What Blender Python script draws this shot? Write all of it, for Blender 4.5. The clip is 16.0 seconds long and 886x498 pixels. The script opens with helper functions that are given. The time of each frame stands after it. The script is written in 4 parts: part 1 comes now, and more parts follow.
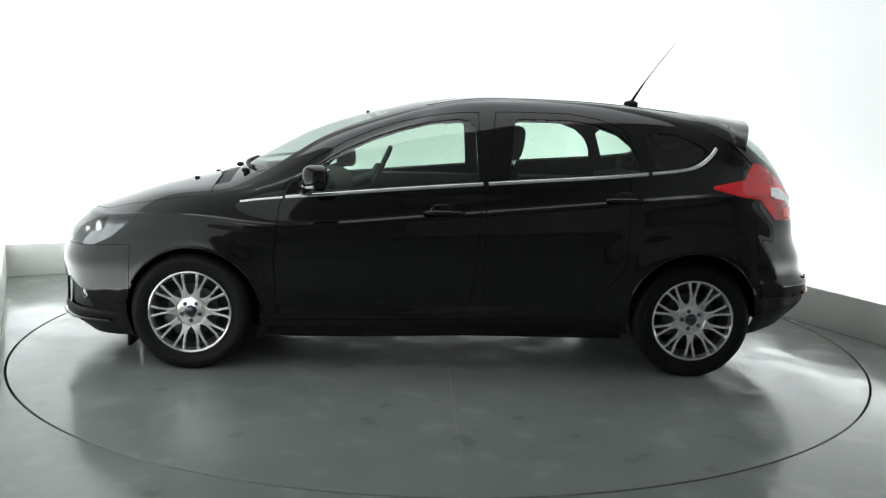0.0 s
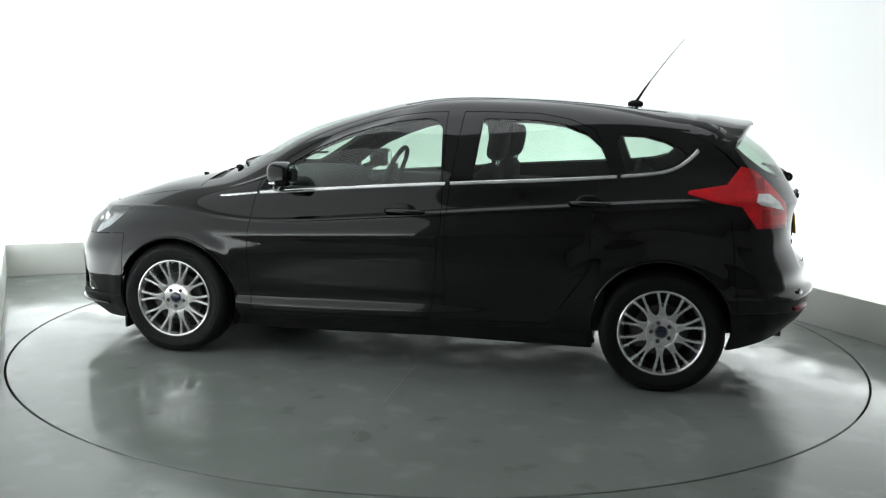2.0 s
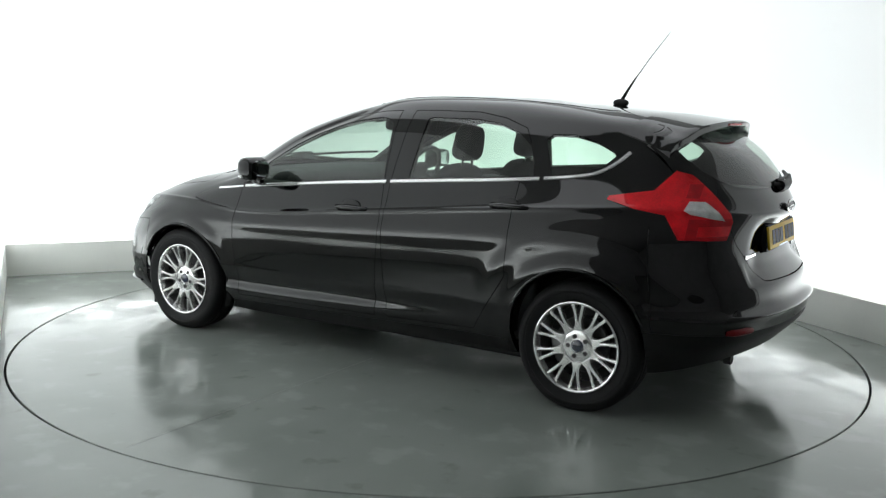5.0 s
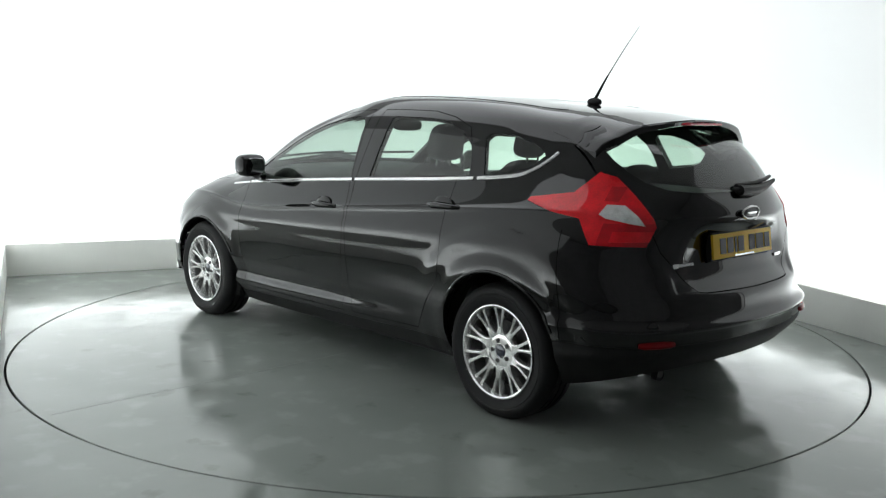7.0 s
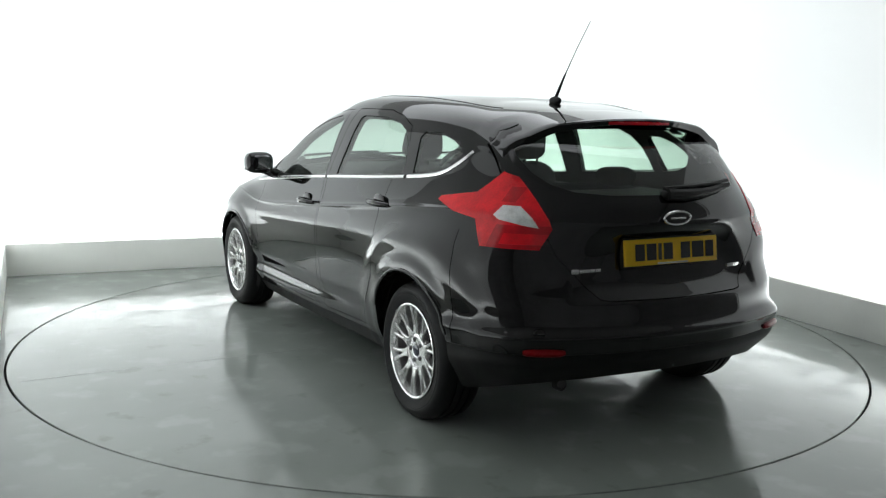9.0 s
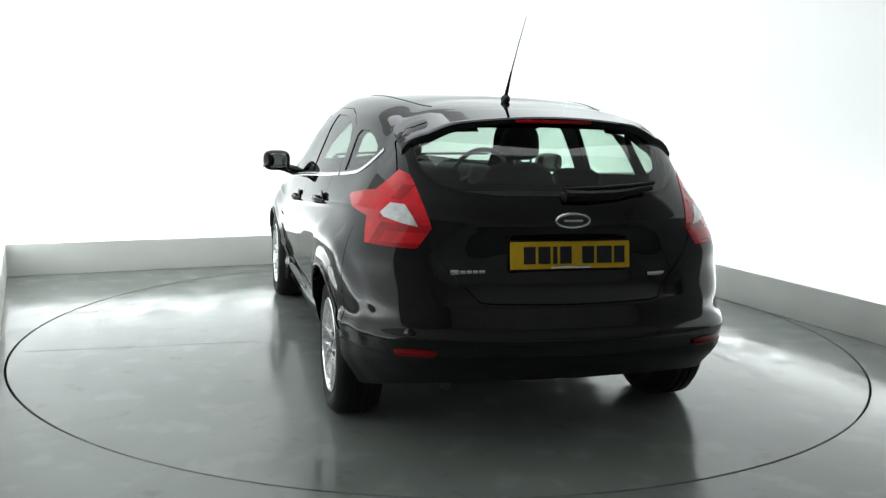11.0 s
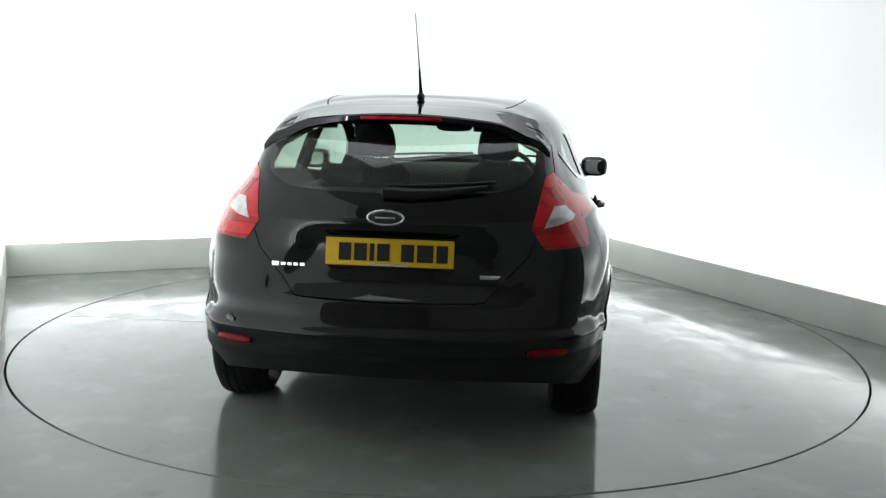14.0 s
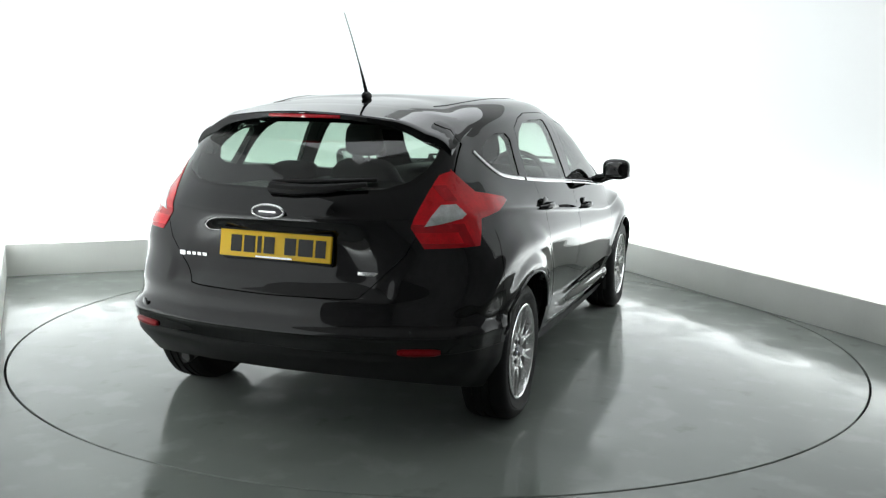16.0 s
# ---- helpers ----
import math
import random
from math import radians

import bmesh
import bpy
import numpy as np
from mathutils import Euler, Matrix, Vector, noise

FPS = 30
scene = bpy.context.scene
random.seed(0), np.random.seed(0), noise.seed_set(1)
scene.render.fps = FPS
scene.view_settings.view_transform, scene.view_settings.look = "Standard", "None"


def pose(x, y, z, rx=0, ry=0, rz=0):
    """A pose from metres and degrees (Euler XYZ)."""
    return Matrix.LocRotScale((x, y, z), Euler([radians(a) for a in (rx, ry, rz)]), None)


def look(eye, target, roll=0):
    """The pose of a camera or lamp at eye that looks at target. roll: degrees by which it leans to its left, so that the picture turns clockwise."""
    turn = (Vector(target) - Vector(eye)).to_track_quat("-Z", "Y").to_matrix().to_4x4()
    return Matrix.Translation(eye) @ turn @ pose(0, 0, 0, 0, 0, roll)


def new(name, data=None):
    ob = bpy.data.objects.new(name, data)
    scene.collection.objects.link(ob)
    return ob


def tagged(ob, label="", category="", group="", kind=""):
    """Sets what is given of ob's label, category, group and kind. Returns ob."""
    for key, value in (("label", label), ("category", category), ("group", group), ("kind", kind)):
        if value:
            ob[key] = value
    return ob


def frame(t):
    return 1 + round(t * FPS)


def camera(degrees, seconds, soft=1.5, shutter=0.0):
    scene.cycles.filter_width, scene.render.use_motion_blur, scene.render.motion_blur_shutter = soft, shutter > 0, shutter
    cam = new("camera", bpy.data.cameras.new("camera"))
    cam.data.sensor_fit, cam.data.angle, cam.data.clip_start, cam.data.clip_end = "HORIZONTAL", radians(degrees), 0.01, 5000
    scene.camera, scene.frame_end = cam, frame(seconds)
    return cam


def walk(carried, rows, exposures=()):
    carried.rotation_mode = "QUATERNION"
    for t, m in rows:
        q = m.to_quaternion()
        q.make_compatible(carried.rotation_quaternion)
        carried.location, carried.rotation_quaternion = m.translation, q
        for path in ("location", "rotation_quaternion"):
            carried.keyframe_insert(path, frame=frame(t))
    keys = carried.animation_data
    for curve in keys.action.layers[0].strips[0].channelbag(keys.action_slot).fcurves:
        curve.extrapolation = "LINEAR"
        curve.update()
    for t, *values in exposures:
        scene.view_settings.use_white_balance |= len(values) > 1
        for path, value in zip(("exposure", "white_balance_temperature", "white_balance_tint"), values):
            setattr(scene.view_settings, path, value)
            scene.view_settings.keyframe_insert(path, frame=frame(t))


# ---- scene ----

# ---- camera: it stands still and watches the turntable ----
EYE = (0.0, -5.626, 1.407)
PITCH, YAW, LEAN = radians(-8.857), radians(0.105), 1.407
AIM = (EYE[0] + math.sin(YAW) * math.cos(PITCH), EYE[1] + math.cos(YAW) * math.cos(PITCH), EYE[2] + math.sin(PITCH))
cam = camera(51.74, 16.0, soft=1.3)
walk(cam, [(0.0, look(EYE, AIM, LEAN)), (16.0, look(EYE, AIM, LEAN))], exposures=[(0.0, 0.0), (16.0, 0.0)])

# ---- light: hidden light strips on the skirting wash the walls; wall glow and a soft ceiling panel are added fill ----
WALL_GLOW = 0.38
CEILING_FILL = 0.78
STRIP_WATTS_PER_METRE = 6.8
world = bpy.data.worlds.new("world")
world.use_nodes = True
world.node_tree.nodes["Background"].inputs[0].default_value = (0.02, 0.02, 0.02, 1)
scene.world = world

# the room stands askew to the camera; room space: n across, m along
ROOM = Matrix.Rotation(radians(24.33), 4, "Z")
N0, N1, M0, M1, LIT = -2.518, 2.492, -5.9, 2.717, -2.62
SKIRT, HIGH = 0.255, 3.1
DISC_R = 2.474
BACK = 0.26


def strip_lamp(n, m, length, turn):
    """A long narrow lamp on the skirting's top that shines up the wall behind it."""
    data = bpy.data.lights.new("skirting_lamp", "AREA")
    data.shape, data.size, data.size_y = "RECTANGLE", length, 0.10
    data.energy, data.color = STRIP_WATTS_PER_METRE * length, (0.97, 1.0, 1.0)
    ob = new("skirting_lamp", data)
    ob.matrix_basis = ROOM @ pose(n, m, SKIRT - 0.05, 180, 0, 0) @ pose(0, 0, 0, 0, 0, turn) 
    return tagged(ob, "light strip hidden on the skirting", "lamp")


strip_lamp(0.0, M1 + 0.09, N1 - N0 - 0.1, 0)
strip_lamp(N1 + 0.09, (LIT + M1) / 2, M1 - LIT - 0.1, 90)
strip_lamp(N0 - 0.09, (LIT + M1) / 2, M1 - LIT - 0.1, -90)


# ---- materials ----
def material(name):
    m = bpy.data.materials.new(name)
    m.use_nodes = True
    return m, m.node_tree.nodes, m.node_tree.links, m.node_tree.nodes["Principled BSDF"]


def surface(name, colour, rough=0.5, metal=0.0, vary=0.12, scale=6.0, grain=180.0, bump=0.0, rough_vary=0.08, coat=0.0, spec=0.5, emit=0.0, coat_ior=1.5):
    """A plain stuff with two scales of variation in colour and gloss and an optional fine relief."""
    m, nodes, links, b = material(name)
    co = nodes.new("ShaderNodeTexCoord")
    big, fine = nodes.new("ShaderNodeTexNoise"), nodes.new("ShaderNodeTexNoise")
    big.inputs["Scale"].default_value, big.inputs["Detail"].default_value = scale, 4
    fine.inputs["Scale"].default_value, fine.inputs["Detail"].default_value = grain, 2
    for n in (big, fine):
        links.new(co.outputs["Object"], n.inputs["Vector"])
    mix = nodes.new("ShaderNodeMath")
    mix.operation = "MULTIPLY_ADD"
    links.new(fine.outputs["Fac"], mix.inputs[0])
    mix.inputs[1].default_value = 0.4
    links.new(big.outputs["Fac"], mix.inputs[2])
    ramp = nodes.new("ShaderNodeValToRGB")
    ramp.color_ramp.elements[0].position, ramp.color_ramp.elements[1].position = 0.4, 1.0
    ramp.color_ramp.elements[0].color = (*[c * (1 - vary) for c in colour], 1)
    ramp.color_ramp.elements[1].color = (*[min(1, c * (1 + vary)) for c in colour], 1)
    links.new(mix.outputs[0], ramp.inputs["Fac"])
    links.new(ramp.outputs["Color"], b.inputs["Base Color"])
    rr = nodes.new("ShaderNodeMapRange")
    rr.inputs["To Min"].default_value, rr.inputs["To Max"].default_value = max(0.0, rough - rough_vary), min(1.0, rough + rough_vary)
    links.new(big.outputs["Fac"], rr.inputs["Value"])
    links.new(rr.outputs["Result"], b.inputs["Roughness"])
    b.inputs["Metallic"].default_value = metal
    b.inputs["Specular IOR Level"].default_value = spec
    b.inputs["Coat Weight"].default_value = coat
    b.inputs["Coat Roughness"].default_value = 0.03
    b.inputs["Coat IOR"].default_value = coat_ior
    if bump:
        bp = nodes.new("ShaderNodeBump")
        bp.inputs["Strength"].default_value, bp.inputs["Distance"].default_value = bump, 0.002
        links.new(fine.outputs["Fac"], bp.inputs["Height"])
        links.new(bp.outputs["Normal"], b.inputs["Normal"])
    if emit:
        b.inputs["Emission Color"].default_value = (*colour, 1)
        b.inputs["Emission Strength"].default_value = emit
    return m


def glass(name, tint, rough=0.0, face=0.07):
    """Thin pane: tinted light straight through, mirror gloss by Fresnel."""
    m, nodes, links, b = material(name)
    nodes.remove(b)
    tr, gl, lw, mx = (nodes.new("ShaderNode" + k) for k in ("BsdfTransparent", "BsdfGlossy", "LayerWeight", "MixShader"))
    tr.inputs["Color"].default_value = (*tint, 1)
    gl.inputs["Roughness"].default_value = rough
    lw.inputs["Blend"].default_value = 0.5
    power, gloss = nodes.new("ShaderNodeMath"), nodes.new("ShaderNodeMath")
    power.operation, gloss.operation = "POWER", "MULTIPLY_ADD"
    power.inputs[1].default_value = 5.0
    gloss.inputs[1].default_value, gloss.inputs[2].default_value = 1.0 - face, face
    links.new(lw.outputs["Facing"], power.inputs[0])
    links.new(power.outputs[0], gloss.inputs[0])
    links.new(gloss.outputs[0], mx.inputs[0])
    links.new(tr.outputs[0], mx.inputs[1])
    links.new(gl.outputs[0], mx.inputs[2])
    links.new(mx.outputs[0], nodes["Material Output"].inputs["Surface"])
    return m


# emission added to the fabric as fill; the skirting strips are its actual light
FABRIC = surface("white wall fabric with added glow", (0.9, 0.93, 0.93), 0.8, vary=0.02, scale=1.2, emit=WALL_GLOW)
SKIRT_PAINT = surface("skirting paint", (0.80, 0.81, 0.77), 0.45, vary=0.06, scale=2.5, bump=0.1)
DARK_WALL = surface("grey hall wall", (0.50, 0.50, 0.50), 0.8, vary=0.2, scale=1.5)
CEILING_PAINT = surface("ceiling paint", (0.38, 0.38, 0.38), 0.8, vary=0.03)
FILL_PANEL = surface("added ceiling fill panel", (0.95, 0.97, 1.0), 0.7, vary=0.01, emit=CEILING_FILL)
RUBBER_GAP = surface("dark gap", (0.015, 0.015, 0.015), 0.7)


def epoxy(name):
    """Grey-green glossy resin floor with scuffs and dull patches."""
    m, nodes, links, b = material(name)
    co = nodes.new("ShaderNodeTexCoord")
    a, s, w = (nodes.new("ShaderNodeTexNoise") for _ in range(3))
    a.inputs["Scale"].default_value, a.inputs["Detail"].default_value = 1.1, 5
    s.inputs["Scale"].default_value, s.inputs["Detail"].default_value = 4.5, 9
    w.inputs["Scale"].default_value, w.inputs["Detail"].default_value = 2.2, 3
    for n in (a, s, w):
        links.new(co.outputs["Object"], n.inputs["Vector"])
    ramp = nodes.new("ShaderNodeValToRGB")
    e = ramp.color_ramp.elements
    e[0].position, e[1].position = 0.3, 0.75
    e[0].color, e[1].color = (0.212, 0.238, 0.218, 1), (0.276, 0.300, 0.280, 1)
    links.new(a.outputs["Fac"], ramp.inputs["Fac"])
    # pale worn blotches and a few dark rubber marks
    worn = nodes.new("ShaderNodeValToRGB")
    we = worn.color_ramp.elements
    we[0].position, we[1].position = 0.30, 0.66
    we[0].color, we[1].color = (0.82, 0.82, 0.80, 1), (1.12, 1.12, 1.12, 1)
    for at in (0.37, 0.56):
        worn.color_ramp.elements.new(at).color = (1, 1, 1, 1)
    mix = nodes.new("ShaderNodeMix")
    mix.data_type, mix.blend_type = "RGBA", "MULTIPLY"
    mix.inputs[0].default_value = 1.0
    links.new(s.outputs["Fac"], worn.inputs["Fac"])
    links.new(ramp.outputs["Color"], mix.inputs[6])
    links.new(worn.outputs["Color"], mix.inputs[7])
    links.new(mix.outputs[2], b.inputs["Base Color"])
    r = nodes.new("ShaderNodeMapRange")
    r.inputs["From Min"].default_value, r.inputs["From Max"].default_value = 0.42, 0.60
    r.inputs["To Min"].default_value, r.inputs["To Max"].default_value = 0.08, 0.25
    links.new(s.outputs["Fac"], r.inputs["Value"])
    links.new(r.outputs["Result"], b.inputs["Roughness"])
    bp = nodes.new("ShaderNodeBump")
    bp.inputs["Strength"].default_value, bp.inputs["Distance"].default_value = 0.3, 0.003
    links.new(w.outputs["Fac"], bp.inputs["Height"])
    links.new(bp.outputs["Normal"], b.inputs["Normal"])
    b.inputs["IOR"].default_value = 1.58
    return m


FLOOR = epoxy("resin floor")


# ---- mesh helpers ----
def mesh_of(name, bm, mat, smooth=True):
    me = bpy.data.meshes.new(name)
    bmesh.ops.recalc_face_normals(bm, faces=bm.faces)
    bm.to_mesh(me)
    bm.free()
    if smooth:
        for p in me.polygons:
            p.use_smooth = True
        me.set_sharp_from_angle(angle=radians(35))
    if mat:
        me.materials.append(mat)
    return me


def part(name, bm, mat, parent, label="", at=None, smooth=True):
    """One mesh object under a thing or under a part."""
    ob = new(name, mesh_of(name, bm, mat, smooth))
    ob.parent = parent
    if at is not None:
        ob.matrix_basis = at
    return tagged(ob, label)


def thing(name, bm, mat, label, category, kind="", at=None, smooth=True, group=""):
    ob = new(name, mesh_of(name, bm, mat, smooth))
    if at is not None:
        ob.matrix_basis = at
    return tagged(ob, label, category, group, kind)


def add_box(bm, x0, x1, y0, y1, z0, z1, bevel=0.0):
    r = bmesh.ops.create_cube(bm, size=1)
    for v in r["verts"]:
        v.co = Vector(((x0 + x1) / 2 + v.co.x * (x1 - x0), (y0 + y1) / 2 + v.co.y * (y1 - y0), (z0 + z1) / 2 + v.co.z * (z1 - z0)))
    if bevel:
        edges = list({e for v in r["verts"] for e in v.link_edges})
        bmesh.ops.bevel(bm, geom=edges, offset=bevel, segments=3, affect="EDGES", profile=0.5)
    return bm


def box(x0, x1, y0, y1, z0, z1, bevel=0.0):
    return add_box(bmesh.new(), x0, x1, y0, y1, z0, z1, bevel)


def lathe(profile, steps=64, axis="y", close=False):
    """Turn (radius, along) points round an axis; y is the wheel's axle, z upright."""
    bm = bmesh.new()
    rings = []
    for k in range(steps):
        a = 2 * math.pi * k / steps
        c, s = math.cos(a), math.sin(a)
        rings.append([bm.verts.new((r * c, h, r * s) if axis == "y" else (r * c, r * s, h)) for r, h in profile])
    for k in range(steps):
        p, q = rings[k], rings[(k + 1) % steps]
        n = len(profile)
        for i in range(n if close else n - 1):
            j = (i + 1) % n
            bm.faces.new((p[i], p[j], q[j], q[i]))
    bmesh.ops.remove_doubles(bm, verts=bm.verts, dist=1e-6)
    return bm


def tube(points, radius, sides=10, closed=False, flat=None):
    """Sweep a round (or flattened) section along points."""
    bm = bmesh.new()
    pts = [Vector(p) for p in points]
    n = len(pts)
    rings = []
    for i, p in enumerate(pts):
        d = (pts[(i + 1) % n if closed else min(i + 1, n - 1)] - pts[i - 1 if closed or i else 0]).normalized()
        up = Vector((0, 0, 1)) if abs(d.z) < 0.95 else Vector((1, 0, 0))
        s = d.cross(up).normalized()
        u = s.cross(d)
        r = radius[i] if isinstance(radius, (list, tuple)) else radius
        rs, ru = (r, r) if flat is None else (flat, r)
        rings.append([bm.verts.new(p + s * rs * math.cos(2 * math.pi * k / sides) + u * ru * math.sin(2 * math.pi * k / sides)) for k in range(sides)])
    for i in range(n if closed else n - 1):
        a, b = rings[i], rings[(i + 1) % n]
        for k in range(sides):
            bm.faces.new((a[k], a[(k + 1) % sides], b[(k + 1) % sides], b[k]))
    if not closed:
        bm.faces.new(rings[0][::-1])
        bm.faces.new(rings[-1])
    return bm


# ---- the room ----
def build_room():
    bm = bmesh.new()
    outer = [bm.verts.new(p) for p in ((N0 - 0.9, M0 - 0.3, 0), (N1 + 0.5, M0 - 0.3, 0), (N1 + 0.5, M1 + 0.5, 0), (N0 - 0.9, M1 + 0.5, 0))]
    inner = [bm.verts.new(((DISC_R + 0.011) * math.cos(a), (DISC_R + 0.011) * math.sin(a), 0)) for a in (2 * math.pi * k / 240 for k in range(240))]
    edges = [bm.edges.new((outer[k], outer[(k + 1) % 4])) for k in range(4)] + [bm.edges.new((inner[k], inner[(k + 1) % 240])) for k in range(240)]
    bmesh.ops.triangle_fill(bm, use_beauty=True, edges=edges, normal=(0, 0, 1))
    low = [bm.verts.new((v.co.x, v.co.y, -0.05)) for v in inner]
    for k in range(240):
        bm.faces.new((inner[k], inner[(k + 1) % 240], low[(k + 1) % 240], low[k]))
    thing("floor", bm, FLOOR, "glossy grey-green resin floor with dull scuffs", "floor", "structure", ROOM, smooth=False)
    thing("floor_pit", lathe([(0.01, -0.12), (DISC_R + 0.05, -0.12), (DISC_R + 0.05, -0.045)], 120, "z"), RUBBER_GAP, "dark gap under the turntable rim", "pit", "structure")
    walls = (
        ("wall_back", "stretched white wall with added glow above a skirting", box(N0 - BACK, N1 + BACK, M1 + BACK, M1 + 0.42, 0.0, HIGH), FABRIC),
        ("wall_right", "white side wall with added glow beside the turntable", box(N1 + BACK, N1 + 0.42, LIT, M1 + BACK, 0.0, HIGH), FABRIC),
        ("wall_left", "white side wall with added glow behind the camera mount", box(N0 - 0.62, N0 - BACK, LIT, M1 + BACK, 0.0, HIGH), FABRIC),
        ("wall_hall_right", "unlit grey wall of the entrance", box(N1, N1 + 0.22, M0 - 0.2, LIT, 0, HIGH), DARK_WALL),
        ("wall_hall_left", "unlit grey wall of the entrance", box(N0 - 0.8, N0 - 0.6, M0 - 0.2, LIT + 0.2, 0, HIGH), DARK_WALL),
        ("wall_front", "unlit grey end wall of the entrance", box(N0 - 0.6, N1, M0 - 0.2, M0, 0, HIGH), DARK_WALL),
    )
    for name, label, bm, mat in walls:
        thing(name, bm, mat, label, "wall", "structure", ROOM, smooth=False)
    for name, b in (("baseboard_back", (N0, N1, M1, M1 + 0.03, 0, SKIRT)), ("baseboard_right", (N1, N1 + 0.03, LIT, M1, 0, SKIRT)), ("baseboard_left", (N0 - 0.03, N0, LIT, M1, 0, SKIRT))):
        thing(name, box(*b, bevel=0.004), SKIRT_PAINT, "off-white painted skirting under the lit wall", "skirting", "structure", ROOM)
    thing("ceiling", box(N0 - 0.9, N1 + 0.5, M0 - 0.3, M1 + 0.5, HIGH, HIGH + 0.15), CEILING_PAINT, "grey ceiling over the turntable", "ceiling", "structure", ROOM, smooth=False)
    # unseen panel added to brighten the floor and room; no such lamp is known
    lamp = new("ceiling_fill")
    tagged(lamp, "large square fill-light panel, added unseen over the turntable", "ceiling light")
    lamp.matrix_basis = ROOM @ pose(0, 0.1, HIGH)
    part("diffuser", box(-1.7, 1.7, -1.9, 1.9, -0.05, -0.004), FILL_PANEL, lamp, "white glowing face of the added panel", smooth=False)
    fr = bmesh.new()
    for b in ((-1.76, -1.7, -1.96, 1.96), (1.7, 1.76, -1.96, 1.96), (-1.7, 1.7, -1.96, -1.9), (-1.7, 1.7, 1.9, 1.96)):
        add_box(fr, *b, -0.06, 0)
    part("frame", fr, CEILING_PAINT, lamp, "grey frame of the added panel", smooth=False)


build_room()


# ---- the turntable ----
def build_turntable():
    bm = lathe([(0.0, 0.0), (1.2, 0.0), (DISC_R - 0.003, 0.0), (DISC_R, -0.003), (DISC_R, -0.04), (0.0, -0.04)], 240, "z")
    return thing("turntable", bm, FLOOR, "round turning floor disc of glossy grey-green resin", "turntable")


turntable = build_turntable()
part("floor_seam", box(-0.0022, 0.0022, 0.0, 1.67, -0.002, 0.0005), surface("floor joint", (0.13, 0.14, 0.13), 0.4), turntable, "thin dark joint in the disc", at=pose(-0.03, 0.75, 0, 0, 0, 0), smooth=False)


# ---- the car: paint and other stuffs ----
PAINT = surface("black gloss paint", (0.0025, 0.0027, 0.0029), 0.35, vary=0.25, scale=3.0, grain=900, coat=1.0, spec=0.0, coat_ior=1.56)
TRIM = surface("black textured plastic", (0.007, 0.007, 0.007), 0.5, vary=0.25, scale=8, grain=400, bump=0.15, spec=0.3)
GLOSS_TRIM = surface("gloss black trim", (0.005, 0.005, 0.005), 0.12, vary=0.2, scale=5)
RUBBER = surface("tyre rubber", (0.007, 0.007, 0.0075), 0.6, vary=0.3, scale=9, grain=260, bump=0.3, spec=0.25)
DASH = surface("dark dashboard plastic", (0.016, 0.016, 0.017), 0.75, vary=0.2, scale=6, grain=300, bump=0.15)
MIRROR = surface("mirror glass", (0.62, 0.63, 0.64), 0.06, metal=1.0, vary=0.05)
ALLOY = surface("silver alloy", (0.96, 0.96, 0.95), 0.15, metal=0.80, vary=0.08, scale=7)
DARK_METAL = surface("dark brake metal", (0.09, 0.09, 0.09), 0.45, metal=0.8, vary=0.4, scale=14)
BARREL_METAL = surface("grey barrel metal", (0.30, 0.30, 0.29), 0.3, metal=0.8, vary=0.3, scale=9)
CHROME = surface("polished chrome", (0.88, 0.88, 0.88), 0.16, metal=0.8, vary=0.05, scale=10, rough_vary=0.03)
SEAT = surface("dark seat cloth", (0.038, 0.039, 0.041), 0.9, vary=0.3, scale=10, grain=500, bump=0.3)
CABIN = surface("dark cabin plastic", (0.11, 0.113, 0.112), 0.7, vary=0.2, scale=6, grain=300, bump=0.15)
RED_LENS = surface("red lamp lens", (0.80, 0.006, 0.016), 0.3, vary=0.3, scale=14, grain=120, coat=1.0, spec=0.1)
DARK_RED = surface("deep red lamp lens", (0.52, 0.004, 0.012), 0.25, vary=0.3, scale=24, coat=1.0, spec=0.1)
REFLECTOR_RED = surface("dim red reflector", (0.22, 0.003, 0.006), 0.3, vary=0.2, scale=40, spec=0.2)
CLEAR_LENS = surface("silvered clear lamp", (0.90, 0.89, 0.89), 0.18, metal=0.25, vary=0.45, scale=22, grain=150, coat=1.0)
LAMP_DARK = surface("dark lamp bezel", (0.05, 0.05, 0.055), 0.3, metal=0.4, vary=0.3, scale=20)
PLATE_YELLOW = surface("yellow plate film", (0.88, 0.55, 0.01), 0.45, vary=0.06, scale=18)
PLATE_BLACK = surface("black plate print", (0.012, 0.012, 0.012), 0.5)
BADGE_BLUE = surface("deep blue enamel", (0.012, 0.018, 0.05), 0.15, coat=1.0)
HEAD_SILVER = surface("smoked head lamp reflector", (0.34, 0.35, 0.36), 0.18, metal=0.8, vary=0.5, scale=18, grain=90)
WINDOW_GLASS = glass("green tinted window glass", (0.68, 0.80, 0.72), face=0.10)
SCREEN_GLASS = glass("screen glass", (0.74, 0.84, 0.78))
LAMP_GLASS = glass("clear lamp glass", (0.95, 0.96, 0.96))
BLACK_BAND = surface("black screen border", (0.004, 0.004, 0.004), 0.08, vary=0.1)

# The half shell is a stack of rails that run from the nose round the flank to the tail.
# Every rail has thirteen stations: nose, nose side, nose corner, wing, front axle, scuttle, sill middle,
# rear door, rear axle, quarter, tail corner, tail side, tail.
RAILS = []


def rail(xs, ys, zs):
    RAILS.append([Vector(p) for p in zip(xs, ys, zs)])


